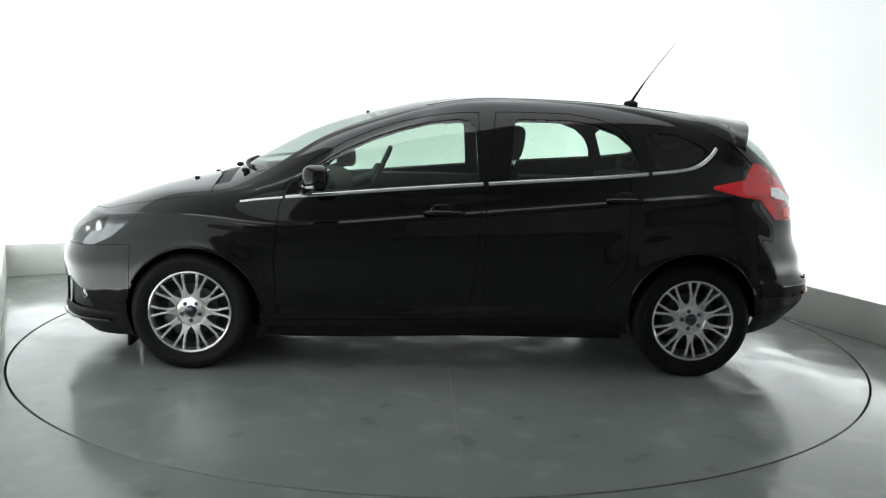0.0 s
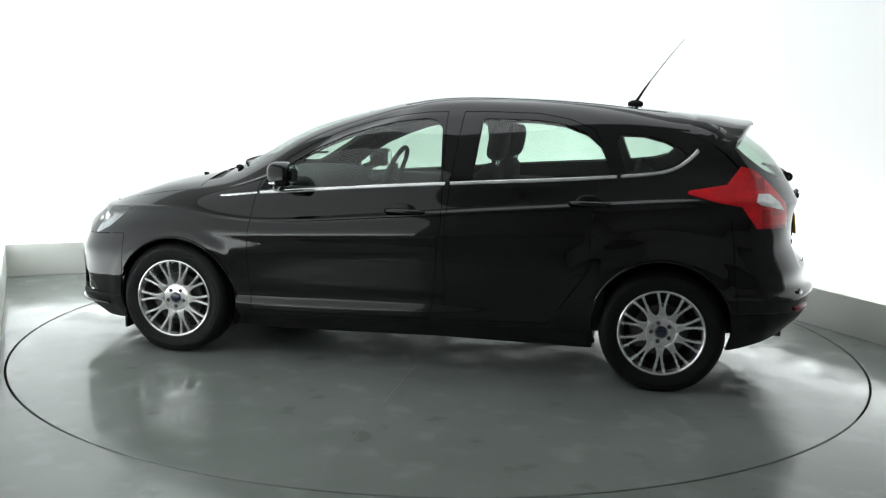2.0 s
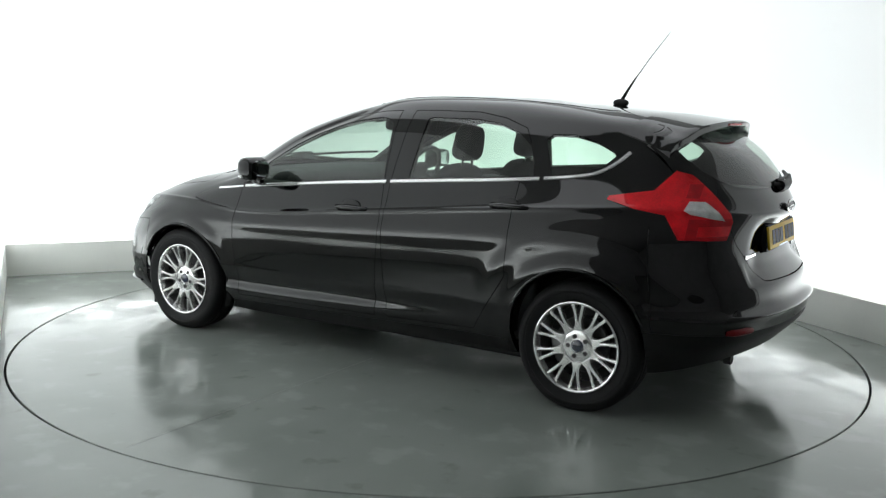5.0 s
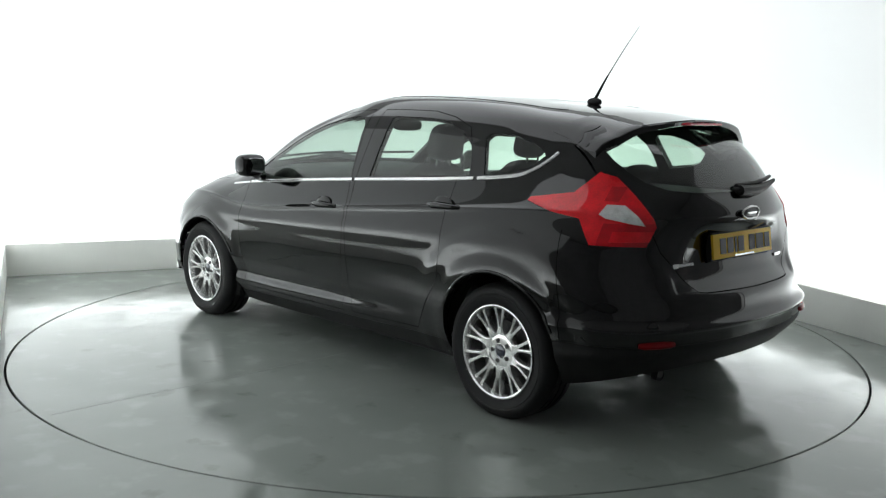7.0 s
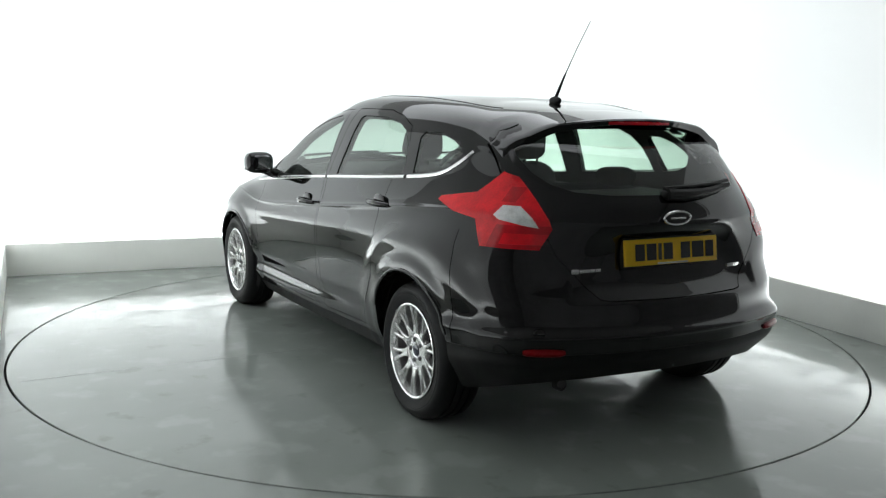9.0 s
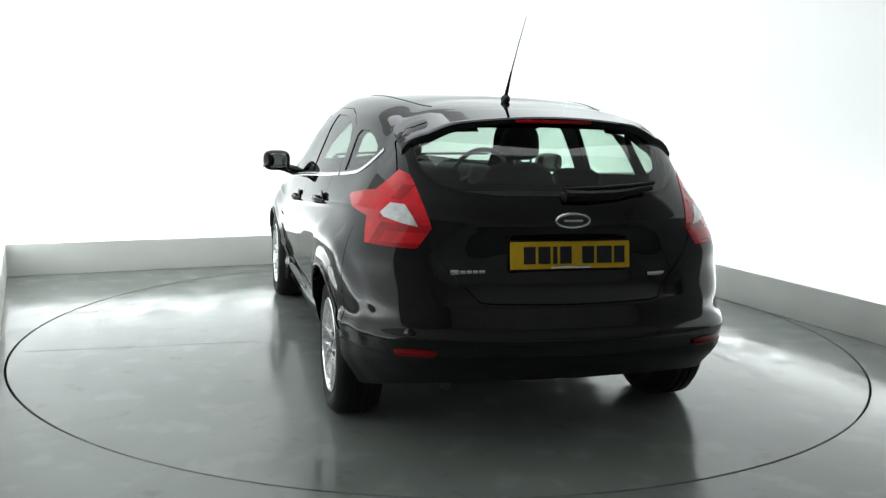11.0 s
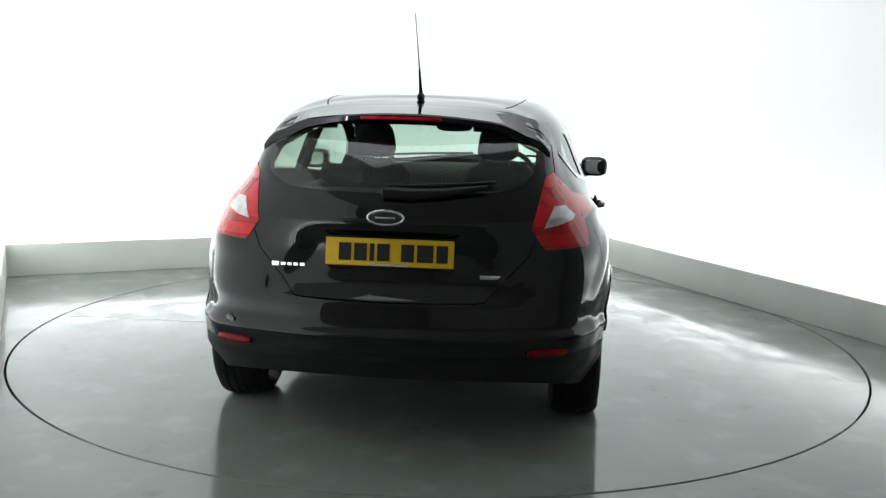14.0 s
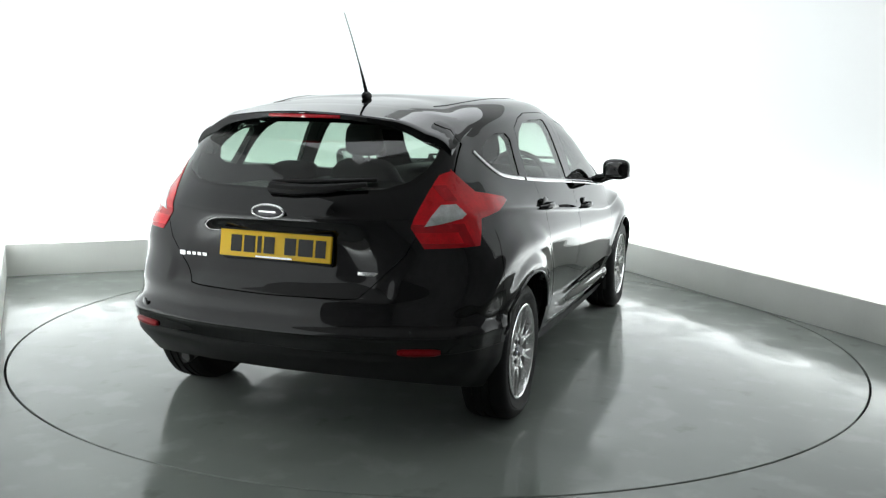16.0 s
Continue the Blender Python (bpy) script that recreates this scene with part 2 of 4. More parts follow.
# under edge, sill, bumper waist, flank, flank top
rail((2.09, 2.02, 1.87, 1.66, 1.32, 0.85, 0.0, -0.85, -1.32, -1.68, -1.89, -2.02, -2.06), (0, .42, .68, .80, .81, .80, .805, .805, .80, .78, .68, .40, 0), (.135, .135, .14, .155, .19, .165, .18, .21, .22, .225, .275, .305, .31))
rail((2.205, 2.135, 1.955, 1.70, 1.32, 0.85, 0.0, -0.85, -1.32, -1.71, -1.965, -2.10, -2.14), (0, .45, .75, .875, .89, .850, .853, .858, .876, .855, .735, .40, 0), (.245, .245, .25, .27, .30, .285, .31, .335, .34, .36, .385, .395, .398))
rail((2.20, 2.13, 1.95, 1.70, 1.32, 0.85, 0.0, -0.85, -1.32, -1.70, -1.975, -2.12, -2.16), (0, .45, .77, .895, .912, .876, .880, .888, .904, .865, .752, .40, 0), (.37, .38, .40, .42, .45, .43, .44, .46, .46, .465, .475, .48, .48))
rail((2.215, 2.145, 1.95, 1.68, 1.32, 0.85, 0.0, -0.85, -1.32, -1.70, -1.930, -2.08, -2.12), (0, .45, .76, .892, .922, .898, .900, .906, .914, .862, .735, .40, 0), (.52, .53, .54, .56, .60, .60, .61, .63, .64, .635, .625, .62, .62))
rail((2.155, 2.085, 1.91, 1.63, 1.32, 0.85, 0.0, -0.85, -1.32, -1.66, -1.885, -2.005, -2.045), (0, .45, .72, .868, .908, .904, .907, .910, .906, .858, .728, .40, 0), (.68, .68, .68, .71, .73, .71, .75, .80, .82, .83, .82, .80, .80))
# shoulder, belt and bonnet, screen base, upper windows, roof edge, roof
rail((2.045, 1.985, 1.84, 1.58, 1.30, 0.85, 0.0, -0.85, -1.32, -1.62, -1.86, -2.01, -2.068), (0, .42, .665, .805, .866, .888, .894, .89, .862, .80, .675, .38, 0), (.785, .785, .785, .808, .812, .775, .84, .92, .96, .975, .965, .95, .95))
rail((1.64, 1.62, 1.54, 1.39, 1.20, 0.85, 0.0, -0.85, -1.28, -1.55, -1.80, -1.965, -2.02), (0, .35, .60, .72, .785, .835, .845, .83, .768, .715, .625, .37, 0), (.920, .916, .902, .890, .886, .912, .995, 1.06, 1.095, 1.10, 1.075, 1.04, 1.035))
rail((1.23, 1.20, 1.11, 1.00, .87, .62, 0, -.75, -1.20, -1.46, -1.695, -1.84, -1.89), (0, .33, .58, .708, .762, .776, .775, .760, .712, .668, .60, .375, 0), (1.022, 1.014, .994, .984, .995, 1.08, 1.19, 1.225, 1.235, 1.22, 1.205, 1.20, 1.20))
rail((.74, .72, .655, .58, .48, .30, -.12, -.75, -1.18, -1.43, -1.63, -1.745, -1.785), (0, .30, .525, .642, .690, .720, .736, .724, .682, .638, .575, .36, 0), (1.270, 1.263, 1.240, 1.222, 1.212, 1.250, 1.285, 1.30, 1.30, 1.285, 1.28, 1.28, 1.28))
rail((.28, .27, .24, .20, .12, 0, -.25, -.75, -1.15, -1.39, -1.56, -1.65, -1.68), (0, .28, .475, .578, .622, .654, .674, .670, .640, .594, .53, .335, 0), (1.405, 1.399, 1.382, 1.366, 1.358, 1.366, 1.376, 1.376, 1.362, 1.346, 1.340, 1.35, 1.352))
rail((.12, .12, .10, .07, .03, -.05, -.25, -.75, -1.10, -1.30, -1.44, -1.53, -1.56), (0, .22, .395, .492, .538, .568, .584, .578, .548, .502, .44, .27, 0), (1.439, 1.435, 1.424, 1.416, 1.417, 1.426, 1.439, 1.435, 1.413, 1.394, 1.388, 1.390, 1.391))
rail((-.05, -.05, -.06, -.08, -.10, -.15, -.30, -.70, -.95, -1.10, -1.20, -1.27, -1.30), (0, .15, .26, .31, .335, .35, .355, .35, .338, .31, .27, .16, 0), (1.462, 1.461, 1.459, 1.457, 1.458, 1.463, 1.469, 1.464, 1.450, 1.434, 1.429, 1.425, 1.424))
rail((-.15, -.16, -.18, -.20, -.23, -.28, -.40, -.70, -.85, -.95, -1.02, -1.07, -1.10), (0,) * 13, (1.470, 1.470, 1.472, 1.474, 1.476, 1.478, 1.479, 1.472, 1.464, 1.451, 1.446, 1.442, 1.440))


def between(k, f, dy=0.0, lo=4, hi=9):
    """An extra rail between two others, pulled in or out along the flank."""
    a, b = RAILS[k], RAILS[k + 1]
    out = [p.lerp(q, f) for p, q in zip(a, b)]
    for i in range(lo, hi):
        out[i].y += dy
    return out


# shoulder crease, bumper ledge and sill crease
CREASE_UP, CREASE_LOW = between(5, 0.14, -0.007), between(4, 0.8, -0.003)
LEDGE = between(2, 0.42)
for i, (x, y) in {9: (-1.70, .856), 10: (-1.950, .732), 11: (-2.102, .395), 12: (-2.140, 0)}.items():
    LEDGE[i] = Vector((x, y, 0.540))
LIP = between(2, 0.16)
for i, (x, y) in {9: (-1.705, .868), 10: (-1.978, .752), 11: (-2.132, .40), 12: (-2.172, 0)}.items():
    LIP[i] = Vector((x, y, 0.500))
# the hollow above the bumper, where it flares out under the tail lamps
HOLLOW = between(3, 0.5)
for i, (x, y) in {9: (-1.682, .866), 10: (-1.892, .738), 11: (-2.034, .40), 12: (-2.070, 0)}.items():
    HOLLOW[i] = Vector((x, y, 0.722))
SILL = between(1, 0.45, -0.012, 5, 7)
for r in (RAILS[1],):
    for i in (5, 6):
        r[i].y += 0.010
RAILS = RAILS[:2] + [SILL, RAILS[2], LIP, LEDGE, RAILS[3], HOLLOW, RAILS[4], CREASE_LOW, RAILS[5], CREASE_UP] + RAILS[6:]


def soft(a, b, x):
    t = min(max((x - a) / (b - a), 0), 1)
    return t * t * (3 - 2 * t)


def spline(pts, t):
    """Point at t (0 to 1) on a smooth chord-spaced curve through pts."""
    n = len(pts) - 1
    f = min(max(t * n, 0), n - 1e-9)
    i = int(f)
    f -= i
    p1, p2 = pts[i], pts[i + 1]
    p0 = pts[i - 1] if i else p1 + (p1 - p2)
    p3 = pts[i + 2] if i + 2 <= n else p2 + (p2 - p1)
    d0, d1, d2 = (max((b - a).length, 1e-6) ** 0.5 for a, b in ((p0, p1), (p1, p2), (p2, p3)))
    m1 = (p1 - p0) / d0 - (p2 - p0) / (d0 + d1) + (p2 - p1) / d1
    m2 = (p2 - p1) / d1 - (p3 - p1) / (d1 + d2) + (p3 - p2) / d2
    m1, m2 = m1 * d1, m2 * d1
    f2, f3 = f * f, f * f * f
    return p1 * (2 * f3 - 3 * f2 + 1) + m1 * (f3 - 2 * f2 + f) + p2 * (3 * f2 - 2 * f3) + m2 * (f3 - f2)


NU, NV = 240, 153


def shell():
    """The half shell as a dense net, with its smooth normals kept on the corners."""
    mirrored = []
    for r in RAILS:
        # start and end square to the middle plane
        a, b = r[1].copy(), r[-2].copy()
        a.y, b.y = -a.y, -b.y
        mirrored.append([a] + r + [b])
    cols = [[spline(r, (1 + 12 * u / NU) / 14) for u in range(NU + 1)] for r in mirrored]
    bm = bmesh.new()
    layer = bm.verts.layers.float_vector.new("n")
    grid = []
    for u in range(NU + 1):
        line = [c[u] for c in cols]
        grid.append([spline(line, v / NV) for v in range(NV + 1)])
    # the sunk field round the number plate
    for col in grid:
        for p in col:
            if p.x < -1.75 and 0.6 < p.z < 0.95:
                wide = 0.505 - 0.60 * max(0.0, p.z - 0.72)
                p.x += 0.026 * soft(-0.02, 0.15, wide - p.y) * soft(0.935, 0.865, p.z) * soft(0.638, 0.705, p.z)
                low = 0.515 + 0.36 * max(0.0, p.z - 0.70)
                p.x += 0.014 * soft(-0.01, 0.012, low - p.y) * soft(0.80, 0.66, p.z) * soft(0.630, 0.650, p.z)
    # flared wheel arches
    for col in grid:
        for p in col:
            if p.y > 0.5 and p.z < 1.0:
                for x, z, r in ((1.305, 0.305, 0.345), (-1.34, 0.33, 0.345)):
                    d = math.hypot(p.x - x, p.z - z)
                    if x < 0:
                        p.y += 0.012 * soft(0.585, 0.505, d) * soft(0.5, 0.7, p.y)
                    p.y += 0.009 * soft(r + 0.095, r + 0.03, d) * soft(0.5, 0.7, p.y)
    for col in (grid[0], grid[-1]):
        for p in col:
            p.y = 0.0
    verts = [[bm.verts.new(p) for p in col] for col in grid]
    for u in range(NU):
        for v in range(NV):
            try:
                bm.faces.new((verts[u][v], verts[u + 1][v], verts[u + 1][v + 1], verts[u][v + 1]))
            except ValueError:
                pass
    bmesh.ops.remove_doubles(bm, verts=bm.verts, dist=1e-5)
    bmesh.ops.recalc_face_normals(bm, faces=bm.faces)
    bm.normal_update()
    out = sum((f.normal.y * f.calc_area() for f in bm.faces))
    if out < 0:
        bmesh.ops.reverse_faces(bm, faces=bm.faces)
        bm.normal_update()
    for vt in bm.verts:
        n = vt.normal.copy()
        if abs(vt.co.y) < 1e-4:
            n.y = 0
            n.normalize()
        vt[layer] = n
    return bm


CAR = new("car")
tagged(CAR, "black five-door hatchback with silver multi-spoke alloy wheels", "car")


def finish(name, bm, mat, parent, label="", mirror=False, lip=0.012, shift=0.0):
    """Make a panel: both halves or one, a folded-in edge for thickness, and the smooth shading of the whole shell."""
    layer = bm.verts.layers.float_vector["n"]
    bm.normal_update()
    if shift:
        for v in bm.verts:
            v.co += v[layer].normalized() * shift
    verts, faces, normals = [], [], []
    bm.verts.index_update()
    for v in bm.verts:
        verts.append(v.co.copy())
        normals.append(v[layer].normalized())
    for f in bm.faces:
        faces.append([v.index for v in f.verts])
    if lip:
        for e in bm.edges:
            if len(e.link_faces) == 1 and not all(abs(v.co.y) < 1e-4 for v in e.verts):
                l = e.link_loops[0]
                a, b = l.vert, l.link_loop_next.vert
                k = len(verts)
                na, nb = a[layer].normalized(), b[layer].normalized()
                side = (b.co - a.co).cross(na).normalized()
                verts += [a.co.copy(), b.co.copy(), b.co - nb * lip, a.co - na * lip]
                normals += [side] * 4
                faces.append([k + 1, k, k + 3, k + 2])
    bm.free()
    if mirror == "both" or mirror == "flip":
        k = len(verts)
        v2 = [Vector((v.x, -v.y, v.z)) for v in verts]
        n2 = [Vector((n.x, -n.y, n.z)) for n in normals]
        if mirror == "both":
            faces += [[i + k for i in f[::-1]] for f in faces]
            verts, normals = verts + v2, normals + n2
        else:
            verts, normals, faces = v2, n2, [f[::-1] for f in faces]
    me = bpy.data.meshes.new(name)
    me.from_pydata(verts, [], faces)
    me.polygons.foreach_set("use_smooth", [True] * len(me.polygons))
    me.normals_split_custom_set_from_vertices(normals)
    me.materials.append(mat)
    ob = new(name, me)
    ob.parent = parent
    return tagged(ob, label)


def planes_xz(poly):
    """Outward planes of a convex outline seen from the side, given as (x, z) corners."""
    return outline_planes([(Vector((x, 0, z))) for x, z in poly], Vector((0, 1, 0)))


def planes_yz(poly):
    return outline_planes([(Vector((0, y, z))) for y, z in poly], Vector((1, 0, 0)))


def planes_xy(poly):
    return outline_planes([(Vector((x, y, 0))) for x, y in poly], Vector((0, 0, 1)))


def outline_planes(pts, axis):
    c = sum(pts, Vector()) / len(pts)
    out = []
    for a, b in zip(pts, pts[1:] + pts[:1]):
        n = (b - a).cross(axis).normalized()
        if n.dot(a - c) < 0:
            n = -n
        out.append((a, n))
    return out


def carve(bm, planes, keep=lambda c: True):
    """Cut the convex region inside all planes out of bm and return it as a net of its own."""
    inside = [f for f in bm.faces if keep(f.calc_center_median())]
    for co, no in planes:
        sel = []
        done = []
        for f in inside:
            d = [(v.co - co).dot(no) for v in f.verts]
            if min(d) >= -1e-7:
                continue
            if max(d) <= 1e-7:
                done.append(f)
            else:
                sel.append(f)
        if sel:
            geom = list({x for f in sel for x in (*f.verts, *f.edges)}) + sel
            r = bmesh.ops.bisect_plane(bm, geom=geom, dist=1e-6, plane_co=co, plane_no=no)
            for f in {g for g in r["geom"] if isinstance(g, bmesh.types.BMFace)}:
                if (f.calc_center_median() - co).dot(no) < 0:
                    done.append(f)
        inside = list(set(done))
    return pull(bm, inside)


def pull(bm, faces):
    """Move faces out of bm into a net of their own, with the kept normals."""
    layer = bm.verts.layers.float_vector["n"]
    out = bmesh.new()
    to = out.verts.layers.float_vector.new("n")
    made = {}
    for f in faces:
        for v in f.verts:
            if v not in made:
                w = made[v] = out.verts.new(v.co)
                w[to] = v[layer]
        try:
            out.faces.new([made[v] for v in f.verts])
        except ValueError:
            pass
    bmesh.ops.delete(bm, geom=faces, context="FACES")
    return out


def join_nets(*nets):
    out = nets[0]
    layer = out.verts.layers.float_vector["n"]
    for bm in nets[1:]:
        src = bm.verts.layers.float_vector["n"]
        made = {}
        for v in bm.verts:
            w = made[v] = out.verts.new(v.co)
            w[layer] = v[src]
        for f in bm.faces:
            out.faces.new([made[v] for v in f.verts])
        bm.free()
    bmesh.ops.remove_doubles(out, verts=out.verts, dist=2e-5)
    return out

# ---- the car: panels cut from the shell ----
from mathutils.bvhtree import BVHTree


def shrink(planes, gap):
    return [(co - no * gap, no) for co, no in planes]


def panel(bm, planes, keep, gap=0.004):
    """Cut a panel out and leave a narrow joint all round it."""
    region = carve(bm, planes, keep)
    inner = carve(region, shrink(planes, gap))
    region.free()
    return inner


def pair(name, bm, mat, parent=None, label="", **kw):
    """The same panel on both flanks."""
    other = bm.copy()
    return (finish(name, bm, mat, parent or CAR, label, **kw), finish(name, other, mat, parent or CAR, label, mirror="flip", **kw))


def circle_xz(x, z, r, n=44):
    return planes_xz([(x + r * math.cos(2 * math.pi * k / n), z + r * math.sin(2 * math.pi * k / n)) for k in range(n)])


def half_plane(co, no):
    return (Vector(co), Vector(no).normalized())


ARCH = ((1.305, 0.305, 0.345), (-1.34, 0.33, 0.345))
BELT = [Vector((x, 0, z)) for x, z in ((1.077, .889), (.807, .920), (.508, .949), (.211, .976), (-.084, 1.000), (-.526, 1.034), (-.818, 1.055), (-1.109, 1.080), (-1.254, 1.096), (-1.338, 1.112), (-1.400, 1.142), (-1.452, 1.184), (-1.485, 1.221))]

# window outlines: seen from the side, and the tail window seen from behind
FRONT_PANE = [(.76, .938), (-.185, 1.022), (-.165, 1.30), (-.13, 1.335), (-.07, 1.345), (.08, 1.325), (.23, 1.29), (.38, 1.238), (.53, 1.170), (.68, 1.080), (.76, 1.012)]
REAR_PANE = [(-.345, 1.036), (-.375, 1.34), (-.40, 1.352), (-.67, 1.350), (-.81, 1.332), (-.925, 1.290), (-1.0, 1.228), (-1.035, 1.16), (-1.048, 1.089)]
QUARTER_PANE = [(-1.072, 1.262), (-1.100, 1.290), (-1.21, 1.290), (-1.32, 1.262), (-1.40, 1.225), (-1.424, 1.200), (-1.372, 1.145), (-1.287, 1.117), (-1.135, 1.097)]
TAIL_PANE = [(-.1, 1.058), (.30, 1.060), (.44, 1.072), (.52, 1.10), (.565, 1.145), (.585, 1.195), (.588, 1.25), (.54, 1.298), (.48, 1.325), (-.1, 1.345)]


def flank_of(tree, x, z):
    """The shell's place and normal at x, z seen square from the side."""
    loc, no, _, _ = tree.ray_cast(Vector((x, 3, z)), Vector((0, -1, 0)))
    return (loc, no) if loc else (Vector((x, 0.8, z)), Vector((0, 1, 0)))


def build_panels():
    bm = shell()
    tree = BVHTree.FromBMesh(bm)
    side = lambda c: c.y > 0.35
    # wheel openings
    for x, z, r in ARCH:
        carve(bm, circle_xz(x, z, r), lambda c: c.y > 0.5 and c.z < 0.9).free()
    # glass
    screen = carve(bm, planes_yz([(-.1, 1.030), (.30, 1.026), (.50, 1.016), (.625, 1.003), (.585, 1.16), (.485, 1.350), (.44, 1.370), (.28, 1.386), (-.1, 1.396)]), lambda c: c.x > 0.1)
    finish("windscreen", screen, SCREEN_GLASS, CAR, "lightly tinted windscreen", mirror="both", lip=0.004)
    rear = carve(bm, planes_yz([(-.1, 1.048), (.30, 1.050), (.45, 1.060), (.54, 1.088), (.59, 1.135), (.615, 1.19), (.622, 1.25), (.575, 1.30), (.50, 1.332), (-.1, 1.350)]) + [half_plane((-1.50, 0, 0), (1, 0, 0))], lambda c: c.x < -1.45)
    band = carve(rear, planes_yz(TAIL_PANE))
    finish("rear_window", band, WINDOW_GLASS, CAR, "green tinted rear window", mirror="both", lip=0.004)
    finish("rear_window_border", rear, BLACK_BAND, CAR, "black printed glass border", mirror="both", lip=0.004)
    front_glass = carve(bm, planes_xz(FRONT_PANE), side)
    pair("front_door_glass", front_glass, WINDOW_GLASS, label="green tinted side window", lip=0.004, shift=-0.004)
    rear_glass = carve(bm, planes_xz(REAR_PANE), side)
    pair("rear_door_glass", rear_glass, WINDOW_GLASS, label="green tinted side window", lip=0.004, shift=-0.004)
    quarter = carve(bm, planes_xz(QUARTER_PANE), side)
    pair("quarter_glass", quarter, WINDOW_GLASS, label="green tinted quarter window", lip=0.004, shift=-0.004)
    # tail lamps: a body that wraps the corner and a spear along the wing
    lamp = carve(bm, [half_plane((-1.70, 0, 1.0), (1, 0, 0)), half_plane((-1.71, 0, .94), (0.81, 0, -0.585)), half_plane((0, .607, .842), (0, 0.03, -1)),
                      half_plane((0, .615, 1.139), (0, -.207, .05)), half_plane((0, .557, .932), (0, -.07, -.05)), half_plane((-1.70, .65, 1.142), (-0.25, 0.0, 0.97))], lambda c: c.x < -1.5 and c.z > 0.8 and c.y > 0.4)
    wing = lambda c: -1.70 < c.x < -1.3 and c.y > 0.4
    spear = carve(bm, planes_xz([(-1.441, 1.022), (-1.436, 1.008), (-1.441, .992), (-1.58, .970), (-1.70, .940), (-1.70, 1.066), (-1.63, 1.054)]), wing)
    step = carve(bm, planes_xz([(-1.62, 1.0), (-1.632, 1.06), (-1.70, 1.146), (-1.70, 1.0)]), wing)
    lamp = join_nets(lamp, spear, step)
    clear = carve(lamp, planes_yz([(.752, .998), (.735, 1.012), (.650, 1.010), (.612, .928), (.668, .938), (.729, .956)]) + [half_plane((-1.772, 0, .97), (1, 0, .25))], lambda c: c.x < -1.6)
    deep = carve(lamp, [half_plane((0, 0, .937), (0, 0, 1)), half_plane((-1.80, 0, 0), (1, 0, 0))])
    shade = carve(lamp, [half_plane((0, 0, 1.025), (0, 0, -1)), half_plane((0, 0, 1.085), (0, 0, 1)), half_plane((-1.765, 0, 0), (1, 0, 0)), half_plane((-1.815, 0, 0), (-1, 0, 0))])
    glow = carve(deep, [half_plane((0, 0, .862), (0, 0, -1)), half_plane((0, 0, .905), (0, 0, 1)), half_plane((-1.84, 0, 0), (1, 0, 0))])
    lamps = pair("tail_lamp", lamp, RED_LENS, label="bright red wrap-round tail lamp", shift=0.003)
    for ob, flip in zip(lamps, (False, "flip")):
        finish("reversing_lens", clear.copy(), CLEAR_LENS, ob, "clear silvery reversing lens", mirror=flip, shift=0.005)
        finish("stop_lens", deep.copy(), DARK_RED, ob, "deep red lower lens", mirror=flip, shift=0.0025)
        finish("upper_lens", shade.copy(), DARK_RED, ob, "deep red upper lens", mirror=flip, shift=0.004)
        finish("fog_lens", glow.copy(), RED_LENS, ob, "bright red lens strip", mirror=flip, shift=0.004)
    # head lamps
    head = carve(bm, planes_xz([(2.04, .625), (1.99, .71), (1.88, .770), (1.62, .800), (1.74, .69), (1.85, .64)]) + [half_plane((0, .40, 0), (0, -1, 0))], lambda c: c.x > 1.5 and c.z > 0.55)
    inner = head.copy()
    for ob, flip in zip(pair("head_lamp", head, LAMP_GLASS, label="clear head lamp with silver reflector", shift=0.002, lip=0.004), (False, "flip")):
        finish("reflector", inner.copy(), HEAD_SILVER, ob, "smoked silver reflector", mirror=flip, shift=-0.035)
        sgn = -1 if flip else 1
        for x, y, z, r in ((1.865, .660, .712, .040), (1.955, .575, .690, .034)):
            part("projector", lathe([(0.0, .016), (r * .6, .012), (r, .0), (r, -.02)], 24), CHROME, ob, at=pose(x, y * sgn, z, 0, 0, -50 if sgn > 0 else -130))
    # bumpers, intakes
    grille = carve(bm, planes_yz([(-.1, .20), (.50, .22), (.58, .36), (-.1, .44)]), lambda c: c.x > 1.9)
    finish("lower_grille", grille, TRIM, CAR, "black lower intake mesh", mirror="both", shift=-0.03)
    fog = carve(bm, planes_yz([(.60, .30), (.835, .30), (.815, .40), (.70, .45), (.62, .44)]), lambda c: c.x > 1.75)
    aim = Vector((-.72, -.69, 0)).normalized()
    spot = tree.ray_cast(Vector((1.895, .765, .392)) - aim, aim)[0]
    for ob, sgn in zip(pair("fog_lamp_housing", fog, TRIM, label="black fog lamp recess", shift=-0.03), (1, -1)):
        at = pose(spot.x - .020, (spot.y - .018) * sgn, spot.z, 0, 0, -46 if sgn > 0 else -134)
        lamp = part("fog_lamp", lathe([(0.0, .012), (.022, .009), (.036, .0), (.038, -.03)], 28), CLEAR_LENS, ob, "round clear fog lamp", at=at)
        part("bezel", lathe([(.037, -.012), (.040, .006), (.045, .009), (.050, .004), (.052, -.03)], 28), GLOSS_TRIM, lamp, "gloss black lamp ring")
    front_low = panel(bm, [half_plane((0, 0, .30), (0, 0, 1)), half_plane((1.63, 0, 0), (-1, 0, 0))], lambda c: c.x > 1.5, 0.002)
    finish("front_spoiler_lip", front_low, TRIM, CAR, "dark textured front apron", mirror="both")
    bumper = panel(bm, [half_plane((1.63, 0, 0), (-1, 0, 0)), half_plane((1.9, .7, .635), (.1, 0, 1))], lambda c: c.x > 1.5, 0.003)
    finish("front_bumper", bumper, PAINT, CAR, "black painted front bumper", mirror="both")
